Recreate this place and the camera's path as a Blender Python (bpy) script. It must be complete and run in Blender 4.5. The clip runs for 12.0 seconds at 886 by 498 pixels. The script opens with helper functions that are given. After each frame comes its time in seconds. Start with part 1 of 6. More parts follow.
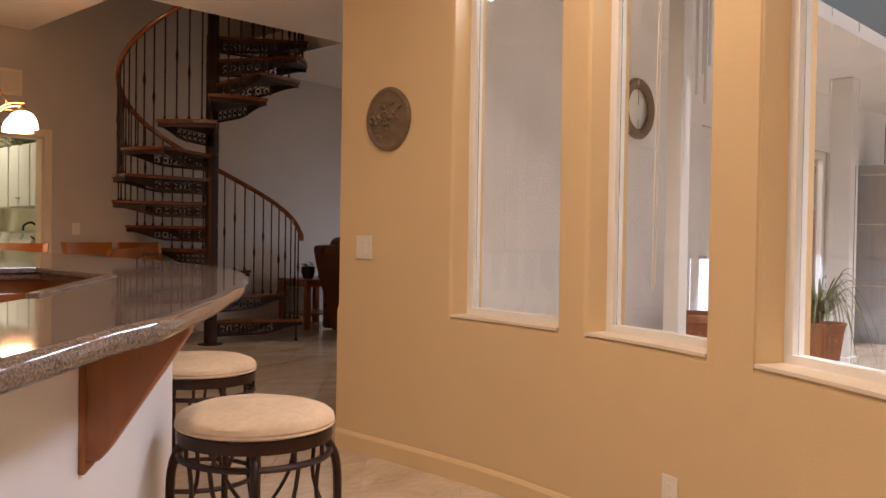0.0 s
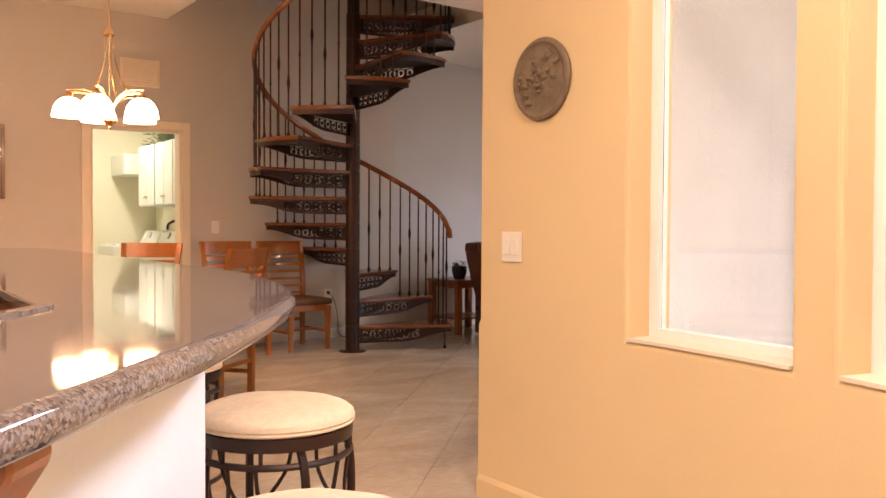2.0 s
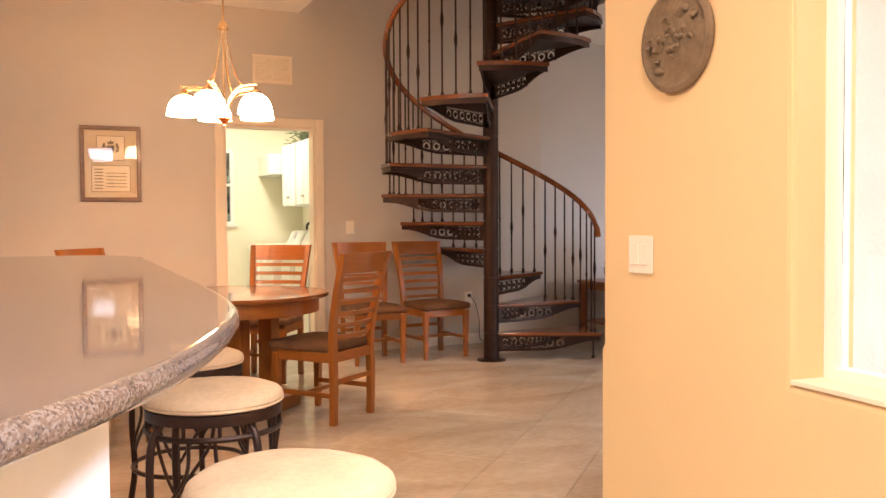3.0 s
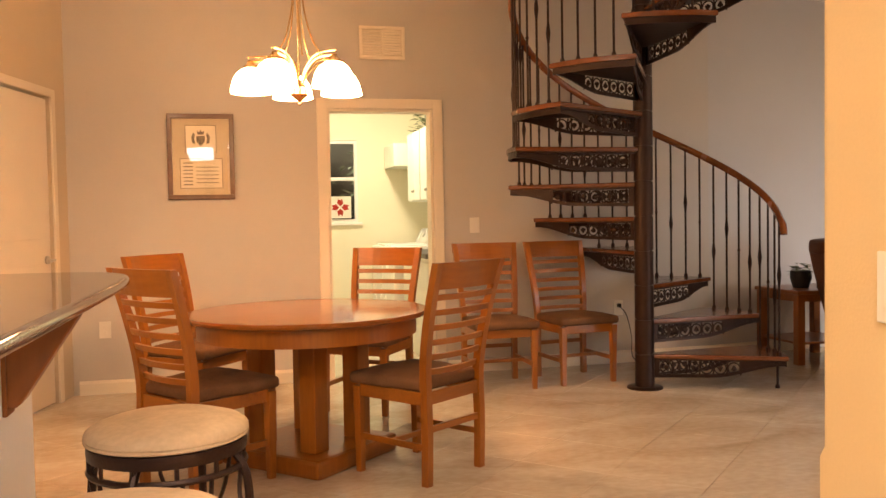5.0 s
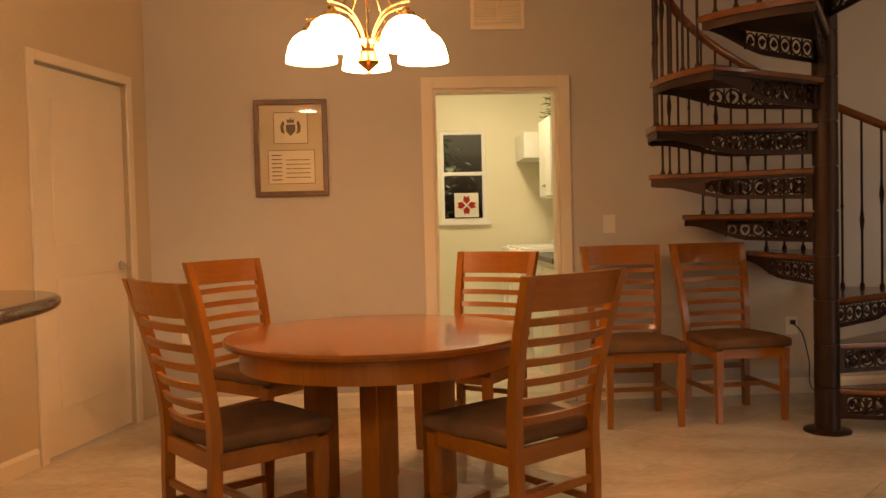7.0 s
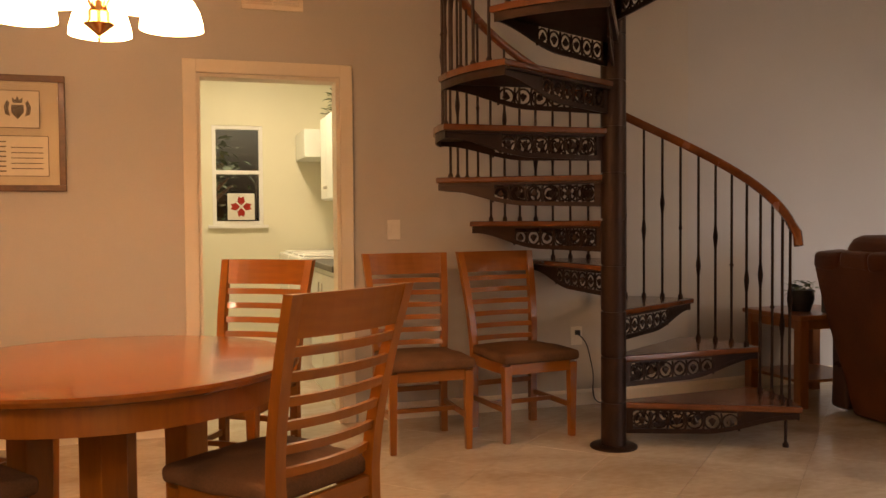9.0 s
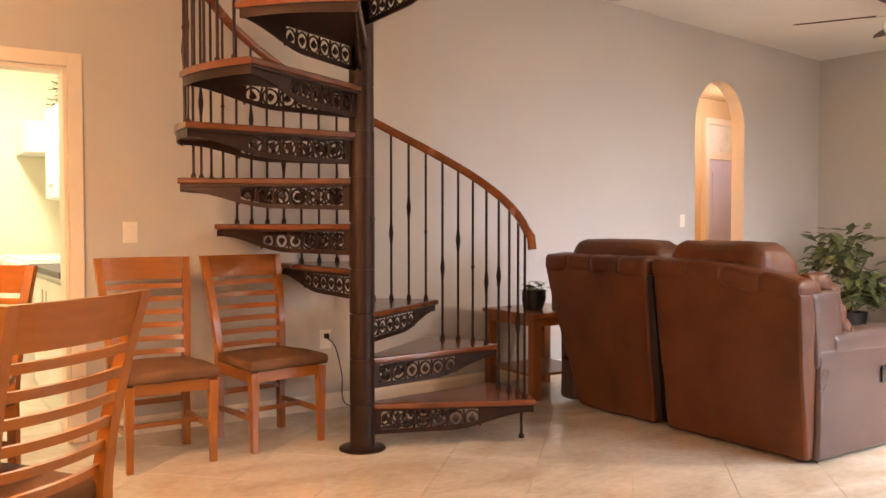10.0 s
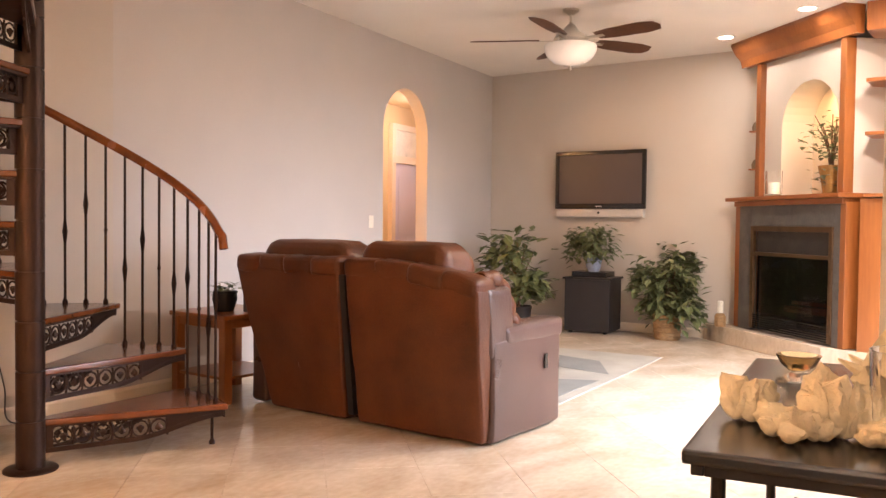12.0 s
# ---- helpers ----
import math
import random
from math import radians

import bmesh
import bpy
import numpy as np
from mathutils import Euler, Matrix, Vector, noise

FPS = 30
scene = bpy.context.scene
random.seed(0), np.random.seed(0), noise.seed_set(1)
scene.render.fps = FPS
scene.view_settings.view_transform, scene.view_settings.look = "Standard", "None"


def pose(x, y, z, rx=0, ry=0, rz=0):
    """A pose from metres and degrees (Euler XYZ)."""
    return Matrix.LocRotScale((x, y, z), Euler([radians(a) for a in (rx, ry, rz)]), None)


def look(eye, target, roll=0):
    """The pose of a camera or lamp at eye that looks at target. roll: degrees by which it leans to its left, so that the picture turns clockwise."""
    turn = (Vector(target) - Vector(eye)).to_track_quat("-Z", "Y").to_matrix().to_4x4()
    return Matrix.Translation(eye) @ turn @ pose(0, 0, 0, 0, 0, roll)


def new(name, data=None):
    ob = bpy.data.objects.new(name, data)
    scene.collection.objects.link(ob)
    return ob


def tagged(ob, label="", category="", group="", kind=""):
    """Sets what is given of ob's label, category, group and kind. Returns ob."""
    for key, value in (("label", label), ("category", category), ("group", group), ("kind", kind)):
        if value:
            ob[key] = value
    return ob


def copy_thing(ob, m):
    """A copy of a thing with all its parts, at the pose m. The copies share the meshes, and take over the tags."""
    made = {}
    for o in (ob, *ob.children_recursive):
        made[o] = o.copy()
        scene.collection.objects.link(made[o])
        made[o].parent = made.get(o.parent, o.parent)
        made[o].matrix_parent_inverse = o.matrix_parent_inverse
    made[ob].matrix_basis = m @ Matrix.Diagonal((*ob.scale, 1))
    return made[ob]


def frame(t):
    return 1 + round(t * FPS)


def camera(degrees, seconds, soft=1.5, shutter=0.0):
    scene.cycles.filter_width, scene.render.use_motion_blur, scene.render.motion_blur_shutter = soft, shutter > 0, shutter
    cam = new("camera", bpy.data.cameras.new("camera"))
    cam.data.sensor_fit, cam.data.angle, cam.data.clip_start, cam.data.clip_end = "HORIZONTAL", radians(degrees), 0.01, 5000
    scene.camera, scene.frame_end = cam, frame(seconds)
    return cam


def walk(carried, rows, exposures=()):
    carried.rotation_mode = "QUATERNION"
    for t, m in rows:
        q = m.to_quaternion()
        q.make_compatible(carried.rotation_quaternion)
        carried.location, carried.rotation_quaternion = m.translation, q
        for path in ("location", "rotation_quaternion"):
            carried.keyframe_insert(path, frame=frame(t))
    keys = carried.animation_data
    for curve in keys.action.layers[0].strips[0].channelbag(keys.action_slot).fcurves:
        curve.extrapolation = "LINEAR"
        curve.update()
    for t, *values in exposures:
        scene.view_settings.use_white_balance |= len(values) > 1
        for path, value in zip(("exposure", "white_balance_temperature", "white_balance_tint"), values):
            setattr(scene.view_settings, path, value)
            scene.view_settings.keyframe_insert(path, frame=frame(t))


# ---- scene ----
cam = camera(55.0, 12.0)
PATH = [
    (0.0, pose(0.074, 0.022, 1.174, 88.88, -0.90, -46.44)),
    (0.5, pose(0.234, 0.158, 1.180, 88.71, -0.75, -41.63)),
    (1.0, pose(0.420, 0.303, 1.181, 88.50, -0.59, -37.02)),
    (1.5, pose(0.590, 0.531, 1.173, 88.53, -0.48, -36.53)),
    (2.0, pose(0.777, 0.740, 1.171, 88.48, -0.33, -35.62)),
    (2.5, pose(1.060, 0.945, 1.183, 88.29, 0.01, -30.05)),
    (4.5, pose(1.835, 1.911, 1.225, 87.93, 0.95, -14.66)),
    (5.0, pose(1.972, 2.225, 1.223, 87.83, 1.00, -13.43)),
    (5.5, pose(2.066, 2.491, 1.210, 88.02, 1.08, -12.19)),
    (6.0, pose(2.207, 2.750, 1.217, 88.05, 1.35, -6.00)),
    (6.5, pose(2.324, 2.960, 1.210, 88.02, 1.39, -2.63)),
    (8.5, pose(2.538, 3.573, 1.206, 88.07, 1.02, -7.98)),
    (9.0, pose(2.542, 3.646, 1.208, 88.06, 0.46, -16.98)),
    (9.5, pose(2.555, 3.670, 1.211, 88.12, 0.22, -26.11)),
    (10.0, pose(2.559, 3.674, 1.213, 88.15, 0.02, -33.73)),
    (10.5, pose(2.524, 3.667, 1.209, 88.29, -0.19, -40.05)),
    (11.0, pose(2.530, 3.671, 1.210, 88.23, -0.31, -45.44)),
    (11.5, pose(2.543, 3.678, 1.214, 88.23, -0.50, -50.10)),
    (12.0, pose(2.546, 3.684, 1.215, 88.25, -0.66, -54.36)),
]
EXPOSURES = [(0.0, -1.22, 5850, 21), (0.5, -1.1, 5900, 23), (1.0, -0.8, 5800, 22), (1.5, -0.36, 5800, 21), (2.5, 0.12, 5650, 18), (4.5, 0.6, 6050, 16), (5.0, 0.15, 6650, 16), (5.5, 0.0, 7000, 16), (6.5, -0.5, 7600, 16), (8.5, -0.92, 7800, 19), (9.0, -0.58, 7100, 19), (9.5, 0.24, 6200, 17), (10.5, 0.86, 6200, 21), (12.0, 0.86, 6250, 23)]
walk(cam, PATH, EXPOSURES)

# ---- daylight ----
SUN_AZ, SUN_EL = 200.0, 70.0   # degrees: compass turn of the sun about z, height
world = bpy.data.worlds.new("sky")
scene.world = world
world.use_nodes = True
_sky = world.node_tree.nodes.new("ShaderNodeTexSky")
_sky.sky_type = "NISHITA"
_sky.sun_disc = False
_sky.dust_density, _sky.air_density, _sky.ozone_density = 10.0, 2.2, 0.4
_sky.sun_elevation = radians(SUN_EL)
_sky.sun_rotation = radians(SUN_AZ)
world.node_tree.links.new(_sky.outputs[0], world.node_tree.nodes["Background"].inputs[0])
world.node_tree.nodes["Background"].inputs[1].default_value = 0.15
_sun = bpy.data.lights.new("sun", "SUN")
_sun.energy, _sun.angle, _sun.color = 5.0, radians(2.0), (1.0, 0.94, 0.86)
sun = new("sun", _sun)
_az, _el = radians(SUN_AZ), radians(SUN_EL)
_way = Vector((math.sin(_az) * math.cos(_el), math.cos(_az) * math.cos(_el), math.sin(_el)))
sun.matrix_world = look(_way * 30, (0, 0, 0))


def lamp(name, kind, x, y, z, watts, color, size=0.1, rx=0.0, ry=0.0, rz=0.0, spot=120):
    d = bpy.data.lights.new(name, kind)
    d.energy, d.color = watts, color
    if kind == "AREA":
        d.shape, d.size = "DISK", size
    else:
        d.shadow_soft_size = size
    if kind == "SPOT":
        d.spot_size, d.spot_blend = radians(spot), 0.6
    ob = new(name, d)
    ob.matrix_world = pose(x, y, z, rx, ry, rz)
    return ob


WARM = (1.0, 0.77, 0.52)
WHITE_LAMP = (1.0, 0.86, 0.66)
# bulbs of the chandelier, kitchen and dining downlights, living-room fan, niche, laundry
KITCHEN_DOWNLIGHTS = [(2.1, 1.6), (0.9, 0.0), (-0.9, 3.2), (0.3, 3.0), (-1.0, 0.2)]
for _x, _y in KITCHEN_DOWNLIGHTS:
    lamp("downlight_bulb", "AREA", _x, _y, 3.035, 52, WARM, 0.28)
# the last two are assumed, out of view, added to brighten the living room
LIVING_DOWNLIGHTS = [(11.0, 6.35), (10.25, 5.43), (8.3, 4.5), (9.7, 4.55)]
for _x, _y in LIVING_DOWNLIGHTS:
    lamp("downlight_bulb", "AREA", _x, _y, 3.035, 5 if _x > 10 else (16 if _x > 9 else 80), WHITE_LAMP, 0.14)
lamp("niche_bulb", "AREA", 10.94, 5.34, 2.50, 4.5, (1.0, 0.62, 0.25), 0.10)
lamp("laundry_bulb", "AREA", 3.1, 10.3, 2.72, 48, (1.0, 0.86, 0.58), 0.35)

# the sky's light through the glazed openings
SKY = (0.92, 0.95, 1.0)


def window_light(name, x, y, z, sx, sz, watts, rx, rz):
    d = bpy.data.lights.new(name, "AREA")
    d.shape, d.size, d.size_y, d.energy, d.color = "RECTANGLE", sx, sz, watts, SKY
    d.spread = radians(110)
    ob = new(name, d)
    ob.matrix_world = pose(x, y, z, rx, 0, rz)
    return ob


SKY_BLUE = (0.78, 0.89, 1.0)
window_light("patio_door_daylight", 8.14, 3.52, 1.1, 2.9, 1.9, 104, 48, 0).data.color = SKY_BLUE
for _a in (6.2, 17.9, 30.4, 42.8, 55.2):
    _r = radians(_a)
    window_light("kitchen_window_daylight", -1.05 + 4.19 * math.cos(_r), 2.9 - 4.19 * math.sin(_r), 2.40, 0.55, 0.25, 8, 60, 90 - _a)
lamp("hallway_light", "POINT", 8.64, 9.97, 2.5, 34, (1.0, 0.56, 0.20), 0.1)
# added fill without a fitting, only to brighten the door behind the arch
lamp("hallway_light", "POINT", 11.3, 10.1, 2.5, 18, (1.0, 0.86, 0.80), 0.1)

# ---- materials ----
def pbr(name, color, rough=0.5, metal=0.0, var=0.12, scale=6.0, fine=60.0, bump=0.05, spec=0.5, stretch=(1, 1, 1), coat=0.0, second=None, emit=0.0, rand=0.0, transmission=0.0, rv=0.08):
    """A surface with colour drift at two scales, uneven gloss and fine relief."""
    m = bpy.data.materials.new(name)
    m.use_nodes = True
    t = m.node_tree
    b = t.nodes["Principled BSDF"]
    b.inputs["Metallic"].default_value = metal
    b.inputs["Specular IOR Level"].default_value = spec
    b.inputs["Coat Weight"].default_value = coat
    b.inputs["Coat Roughness"].default_value = 0.08
    b.inputs["Transmission Weight"].default_value = transmission
    co = t.nodes.new("ShaderNodeTexCoord")
    mp = t.nodes.new("ShaderNodeMapping")
    mp.inputs["Scale"].default_value = stretch
    t.links.new(co.outputs["Object"], mp.inputs[0])
    big = t.nodes.new("ShaderNodeTexNoise")
    big.inputs["Scale"].default_value = scale
    big.inputs["Detail"].default_value = 4
    small = t.nodes.new("ShaderNodeTexNoise")
    small.inputs["Scale"].default_value = fine
    small.inputs["Detail"].default_value = 3
    t.links.new(mp.outputs[0], big.inputs[0])
    t.links.new(mp.outputs[0], small.inputs[0])
    mixf = t.nodes.new("ShaderNodeMath")
    mixf.operation = "MULTIPLY_ADD"
    t.links.new(big.outputs[0], mixf.inputs[0])
    mixf.inputs[1].default_value = 0.7
    sm = t.nodes.new("ShaderNodeMath")
    sm.operation = "MULTIPLY"
    t.links.new(small.outputs[0], sm.inputs[0])
    sm.inputs[1].default_value = 0.3
    t.links.new(sm.outputs[0], mixf.inputs[2])
    ramp = t.nodes.new("ShaderNodeValToRGB")
    c2 = second or tuple(c * (1 - 2 * var) for c in color)
    c1 = color if second else tuple(min(1, c * (1 + var)) for c in color)
    ramp.color_ramp.elements[0].position, ramp.color_ramp.elements[1].position = 0.3, 0.7
    ramp.color_ramp.elements[0].color, ramp.color_ramp.elements[1].color = (*c2, 1), (*c1, 1)
    t.links.new(mixf.outputs[0], ramp.inputs[0])
    out = ramp.outputs[0]
    if rand:
        info = t.nodes.new("ShaderNodeObjectInfo")
        hsv = t.nodes.new("ShaderNodeHueSaturation")
        rm = t.nodes.new("ShaderNodeMapRange")
        rm.inputs["To Min"].default_value, rm.inputs["To Max"].default_value = 1 - rand, 1 + rand
        t.links.new(info.outputs["Random"], rm.inputs[0])
        t.links.new(rm.outputs[0], hsv.inputs["Value"])
        t.links.new(out, hsv.inputs["Color"])
        out = hsv.outputs[0]
    t.links.new(out, b.inputs["Base Color"])
    rr = t.nodes.new("ShaderNodeMapRange")
    rr.inputs["To Min"].default_value, rr.inputs["To Max"].default_value = max(0.02, rough - rv), min(1, rough + rv)
    t.links.new(big.outputs[0], rr.inputs[0])
    t.links.new(rr.outputs[0], b.inputs["Roughness"])
    if bump:
        bp = t.nodes.new("ShaderNodeBump")
        bp.inputs["Strength"].default_value = bump
        bp.inputs["Distance"].default_value = 0.01
        t.links.new(small.outputs[0], bp.inputs["Height"])
        t.links.new(bp.outputs[0], b.inputs["Normal"])
    if emit:
        b.inputs["Emission Color"].default_value = (*color, 1)
        b.inputs["Emission Strength"].default_value = emit
    return m


def glass(name, tint=(1, 1, 1), rough=0.0):
    m = bpy.data.materials.new(name)
    m.use_nodes = True
    b = m.node_tree.nodes["Principled BSDF"]
    b.inputs["Base Color"].default_value = (*tint, 1)
    b.inputs["Transmission Weight"].default_value = 1.0
    b.inputs["Roughness"].default_value = rough
    b.inputs["IOR"].default_value = 1.45
    return m


PAINT_TAN = pbr("tan_wall_paint", (0.70, 0.52, 0.288), 0.6, var=0.03, scale=1.2, fine=140, bump=0.10, spec=0.3)
PAINT_BEIGE = pbr("beige_wall_paint", (0.63, 0.50, 0.345), 0.6, var=0.03, scale=1.2, fine=140, bump=0.10, spec=0.3)
PAINT_GREIGE = pbr("greige_wall_paint", (0.555, 0.50, 0.44), 0.62, var=0.03, scale=1.2, fine=140, bump=0.10, spec=0.3)
# the greige paint again, cool daylight on the arch wall mixed into its colour
PAINT_GREIGE_DAYLIT = pbr("daylit_greige_wall_paint", (0.535, 0.497, 0.468), 0.62, var=0.03, scale=1.2, fine=140, bump=0.10, spec=0.3)
PAINT_CREAM = pbr("cream_trim_paint", (0.80, 0.69, 0.54), 0.45, var=0.03, scale=2, fine=90, bump=0.03)
PAINT_WHITE = pbr("white_trim_paint", (0.82, 0.80, 0.76), 0.4, var=0.03, scale=2, fine=90, bump=0.03)
PAINT_LAUNDRY = pbr("pale_yellow_paint", (0.78, 0.75, 0.58), 0.6, var=0.02, scale=1.5, fine=120, bump=0.06, spec=0.3)
PLASTER_WHITE = pbr("white_ceiling_plaster", (0.82, 0.77, 0.70), 0.8, var=0.03, scale=1.5, fine=70, bump=0.25, spec=0.2)
STUCCO = pbr("white_stucco", (0.86, 0.85, 0.84), 0.9, var=0.05, scale=2, fine=45, bump=0.8, spec=0.2)
OAK = pbr("honey_oak", (0.38, 0.122, 0.008), 0.34, second=(0.20, 0.056, 0.004), scale=5, fine=50, bump=0.04, stretch=(1, 1, 0.12), coat=0.25, rand=0.08)
OAK_FLAT = pbr("honey_oak_rails", (0.38, 0.122, 0.008), 0.34, second=(0.20, 0.056, 0.004), scale=5, fine=50, bump=0.04, stretch=(0.12, 1, 1), coat=0.25, rand=0.08)
BRONZE = pbr("dark_bronze", (0.16, 0.095, 0.05), 0.35, metal=0.8, var=0.15, scale=10, bump=0.05)
OAK_TOP = pbr("honey_oak_top", (0.28, 0.082, 0.008), 0.16, second=(0.16, 0.046, 0.005), scale=4, fine=40, bump=0.02, stretch=(0.12, 1, 1), coat=0.2)
CHERRY = pbr("reddish_cabinet_wood", (0.34, 0.118, 0.028), 0.33, second=(0.20, 0.060, 0.014), scale=4, fine=45, bump=0.04, stretch=(1, 1, 0.12), coat=0.3)
BLADE_WOOD = pbr("walnut_blade", (0.10, 0.038, 0.017), 0.5, var=0.2, scale=6, fine=50, bump=0.04, spec=0.3)
TREAD_WOOD = pbr("dark_stair_oak", (0.19, 0.056, 0.017), 0.22, second=(0.095, 0.028, 0.009), scale=6, fine=50, bump=0.03, stretch=(1, 1, 1), coat=0.4)
RAIL_WOOD = pbr("rail_oak", (0.29, 0.088, 0.025), 0.25, second=(0.17, 0.05, 0.015), scale=6, fine=50, bump=0.03, coat=0.5)
IRON = pbr("dark_bronze_iron", (0.038, 0.017, 0.010), 0.42, metal=0.55, var=0.2, scale=9, fine=120, bump=0.12)
IRON_BLACK = pbr("black_iron", (0.018, 0.014, 0.012), 0.45, metal=0.5, var=0.2, scale=9, fine=120, bump=0.12)
LEATHER = pbr("brown_leather", (0.108, 0.033, 0.010), 0.42, var=0.22, scale=4, fine=110, bump=0.25, spec=0.33)
# the sofa's same brown leather, its base colour greyed to imitate daylight sheen
LEATHER_DAYLIT = pbr("brown_leather_daylight_sheen", (0.075, 0.040, 0.031), 0.30, var=0.15, scale=5, fine=110, bump=0.25)
SUEDE = pbr("brown_seat_fabric", (0.165, 0.080, 0.038), 0.85, var=0.2, scale=8, fine=160, bump=0.25, spec=0.2)
CUSHION = pbr("cream_microsuede", (0.62, 0.46, 0.29), 0.85, var=0.12, scale=6, fine=60, bump=0.06, spec=0.2)
PAINT_LAVENDER = pbr("pale_lavender_paint", (0.60, 0.58, 0.70), 0.45, var=0.03, scale=2, fine=90, bump=0.03)
BRASS = pbr("antique_brass", (0.62, 0.42, 0.20), 0.24, metal=1.0, var=0.1, scale=10, fine=80, bump=0.03)
NICKEL = pbr("brushed_nickel", (0.60, 0.56, 0.50), 0.3, metal=1.0, var=0.08, scale=10, fine=120, bump=0.03)
PLASTIC_WHITE = pbr("white_plastic", (0.80, 0.74, 0.64), 0.35, var=0.02, scale=8, fine=60, bump=0.0)
BLACK_GLOSS = pbr("black_gloss_plastic", (0.012, 0.011, 0.011), 0.2, var=0.1, bump=0.0)
BLACK_MATTE = pbr("black_vinyl", (0.014, 0.011, 0.011), 0.5, var=0.2, scale=8, fine=90, bump=0.1)
SCREEN = pbr("dark_plasma_screen", (0.075, 0.056, 0.054), 0.4, var=0.03, bump=0.0)
SILVER = pbr("silver_plastic", (0.52, 0.50, 0.48), 0.35, metal=0.3, var=0.03, bump=0.0)
LEAF = pbr("green_leaf", (0.195, 0.215, 0.085), 0.42, second=(0.075, 0.10, 0.036), scale=7, fine=40, bump=0.05, rand=0.2)
LEAF_PALE = pbr("pale_green_leaf", (0.20, 0.22, 0.10), 0.5, second=(0.06, 0.085, 0.03), scale=9, fine=40, bump=0.05)
WICKER = pbr("woven_wicker", (0.38, 0.23, 0.10), 0.7, second=(0.20, 0.11, 0.045), scale=30, fine=120, bump=0.4, stretch=(1, 1, 3))
TERRACOTTA = pbr("terracotta", (0.40, 0.17, 0.085), 0.8, var=0.15, scale=8, fine=70, bump=0.2)
SLATE = pbr("grey_slate", (0.10, 0.095, 0.09), 0.45, var=0.25, scale=7, fine=50, bump=0.15)
PLAQUE = pbr("carved_grey_brown_stone", (0.23, 0.16, 0.095), 0.75, second=(0.13, 0.088, 0.05), scale=16, fine=70, bump=0.5)
CORAL = pbr("cream_coral", (0.80, 0.70, 0.50), 0.8, var=0.12, scale=12, fine=90, bump=0.5, spec=0.2)
RUG = pbr("grey_beige_rug", (0.36, 0.345, 0.30), 0.95, var=0.1, scale=3, fine=220, bump=0.4, spec=0.1)
RUG_DARK = pbr("grey_rug_pattern", (0.22, 0.225, 0.215), 0.95, var=0.1, scale=3, fine=220, bump=0.4, spec=0.1)
PAPER = pbr("aged_paper", (0.66, 0.52, 0.34), 0.7, var=0.05, scale=6, fine=60, bump=0.0)
PAPER_MAT = pbr("tan_mat_board", (0.52, 0.38, 0.23), 0.8, var=0.05, scale=6, fine=90, bump=0.0)
INK = pbr("brown_ink", (0.13, 0.085, 0.05), 0.8, var=0.1, bump=0.0)
FRAME_WOOD = pbr("walnut_frame", (0.17, 0.082, 0.033), 0.35, var=0.2, scale=9, fine=60, bump=0.05, coat=0.2)
APPLIANCE = pbr("white_enamel", (0.82, 0.82, 0.78), 0.25, var=0.02, bump=0.0)
CAB_WHITE = pbr("white_laminate", (0.74, 0.76, 0.68), 0.4, var=0.03, scale=3, fine=60, bump=0.0)
RED_GLASS = pbr("red_stained_glass", (0.35, 0.03, 0.02), 0.2, var=0.1, bump=0.05)
PALE_GLASS = pbr("milky_stained_glass", (0.75, 0.72, 0.62), 0.3, var=0.1, bump=0.05)
BLUE_CERAMIC = pbr("pale_blue_ceramic", (0.36, 0.40, 0.50), 0.25, var=0.15, scale=14, bump=0.02)
GOLD_GLAZE = pbr("amber_glaze", (0.48, 0.26, 0.08), 0.25, var=0.2, scale=12, bump=0.03)
PATIO = pbr("grey_patio_paver", (0.52, 0.51, 0.50), 0.85, var=0.15, scale=4, fine=60, bump=0.4, rand=0.12)
SOIL = pbr("garden_soil_and_lawn", (0.14, 0.15, 0.07), 0.95, second=(0.09, 0.085, 0.04), scale=2, fine=50, bump=0.5)
FIREBOX = pbr("sooty_firebox", (0.035, 0.028, 0.024), 0.7, var=0.3, scale=6, fine=60, bump=0.2)
STAINLESS = pbr("stainless_steel", (0.45, 0.45, 0.46), 0.35, metal=1.0, var=0.06, bump=0.0)
GLASS = glass("clear_window_glass")
GLASS_AMBER = glass("pale_amber_glass", (0.95, 0.80, 0.52), 0.05)
GLASS_DARK = glass("smoked_glass", (0.55, 0.50, 0.45))
SHADE_LIT = pbr("lit_opal_glass", (1.0, 0.60, 0.28), 0.3, var=0.02, bump=0.0, emit=42.0)
LENS_LIT = pbr("lit_downlight_lens", (1.0, 0.86, 0.66), 0.3, var=0.02, bump=0.0, emit=12.0)
# the fan light is off; a faint glow is added to lift the glass
BOWL_GLOW = pbr("fan_opal_bowl", (0.86, 0.82, 0.75), 0.25, var=0.02, bump=0.0, emit=0.05)


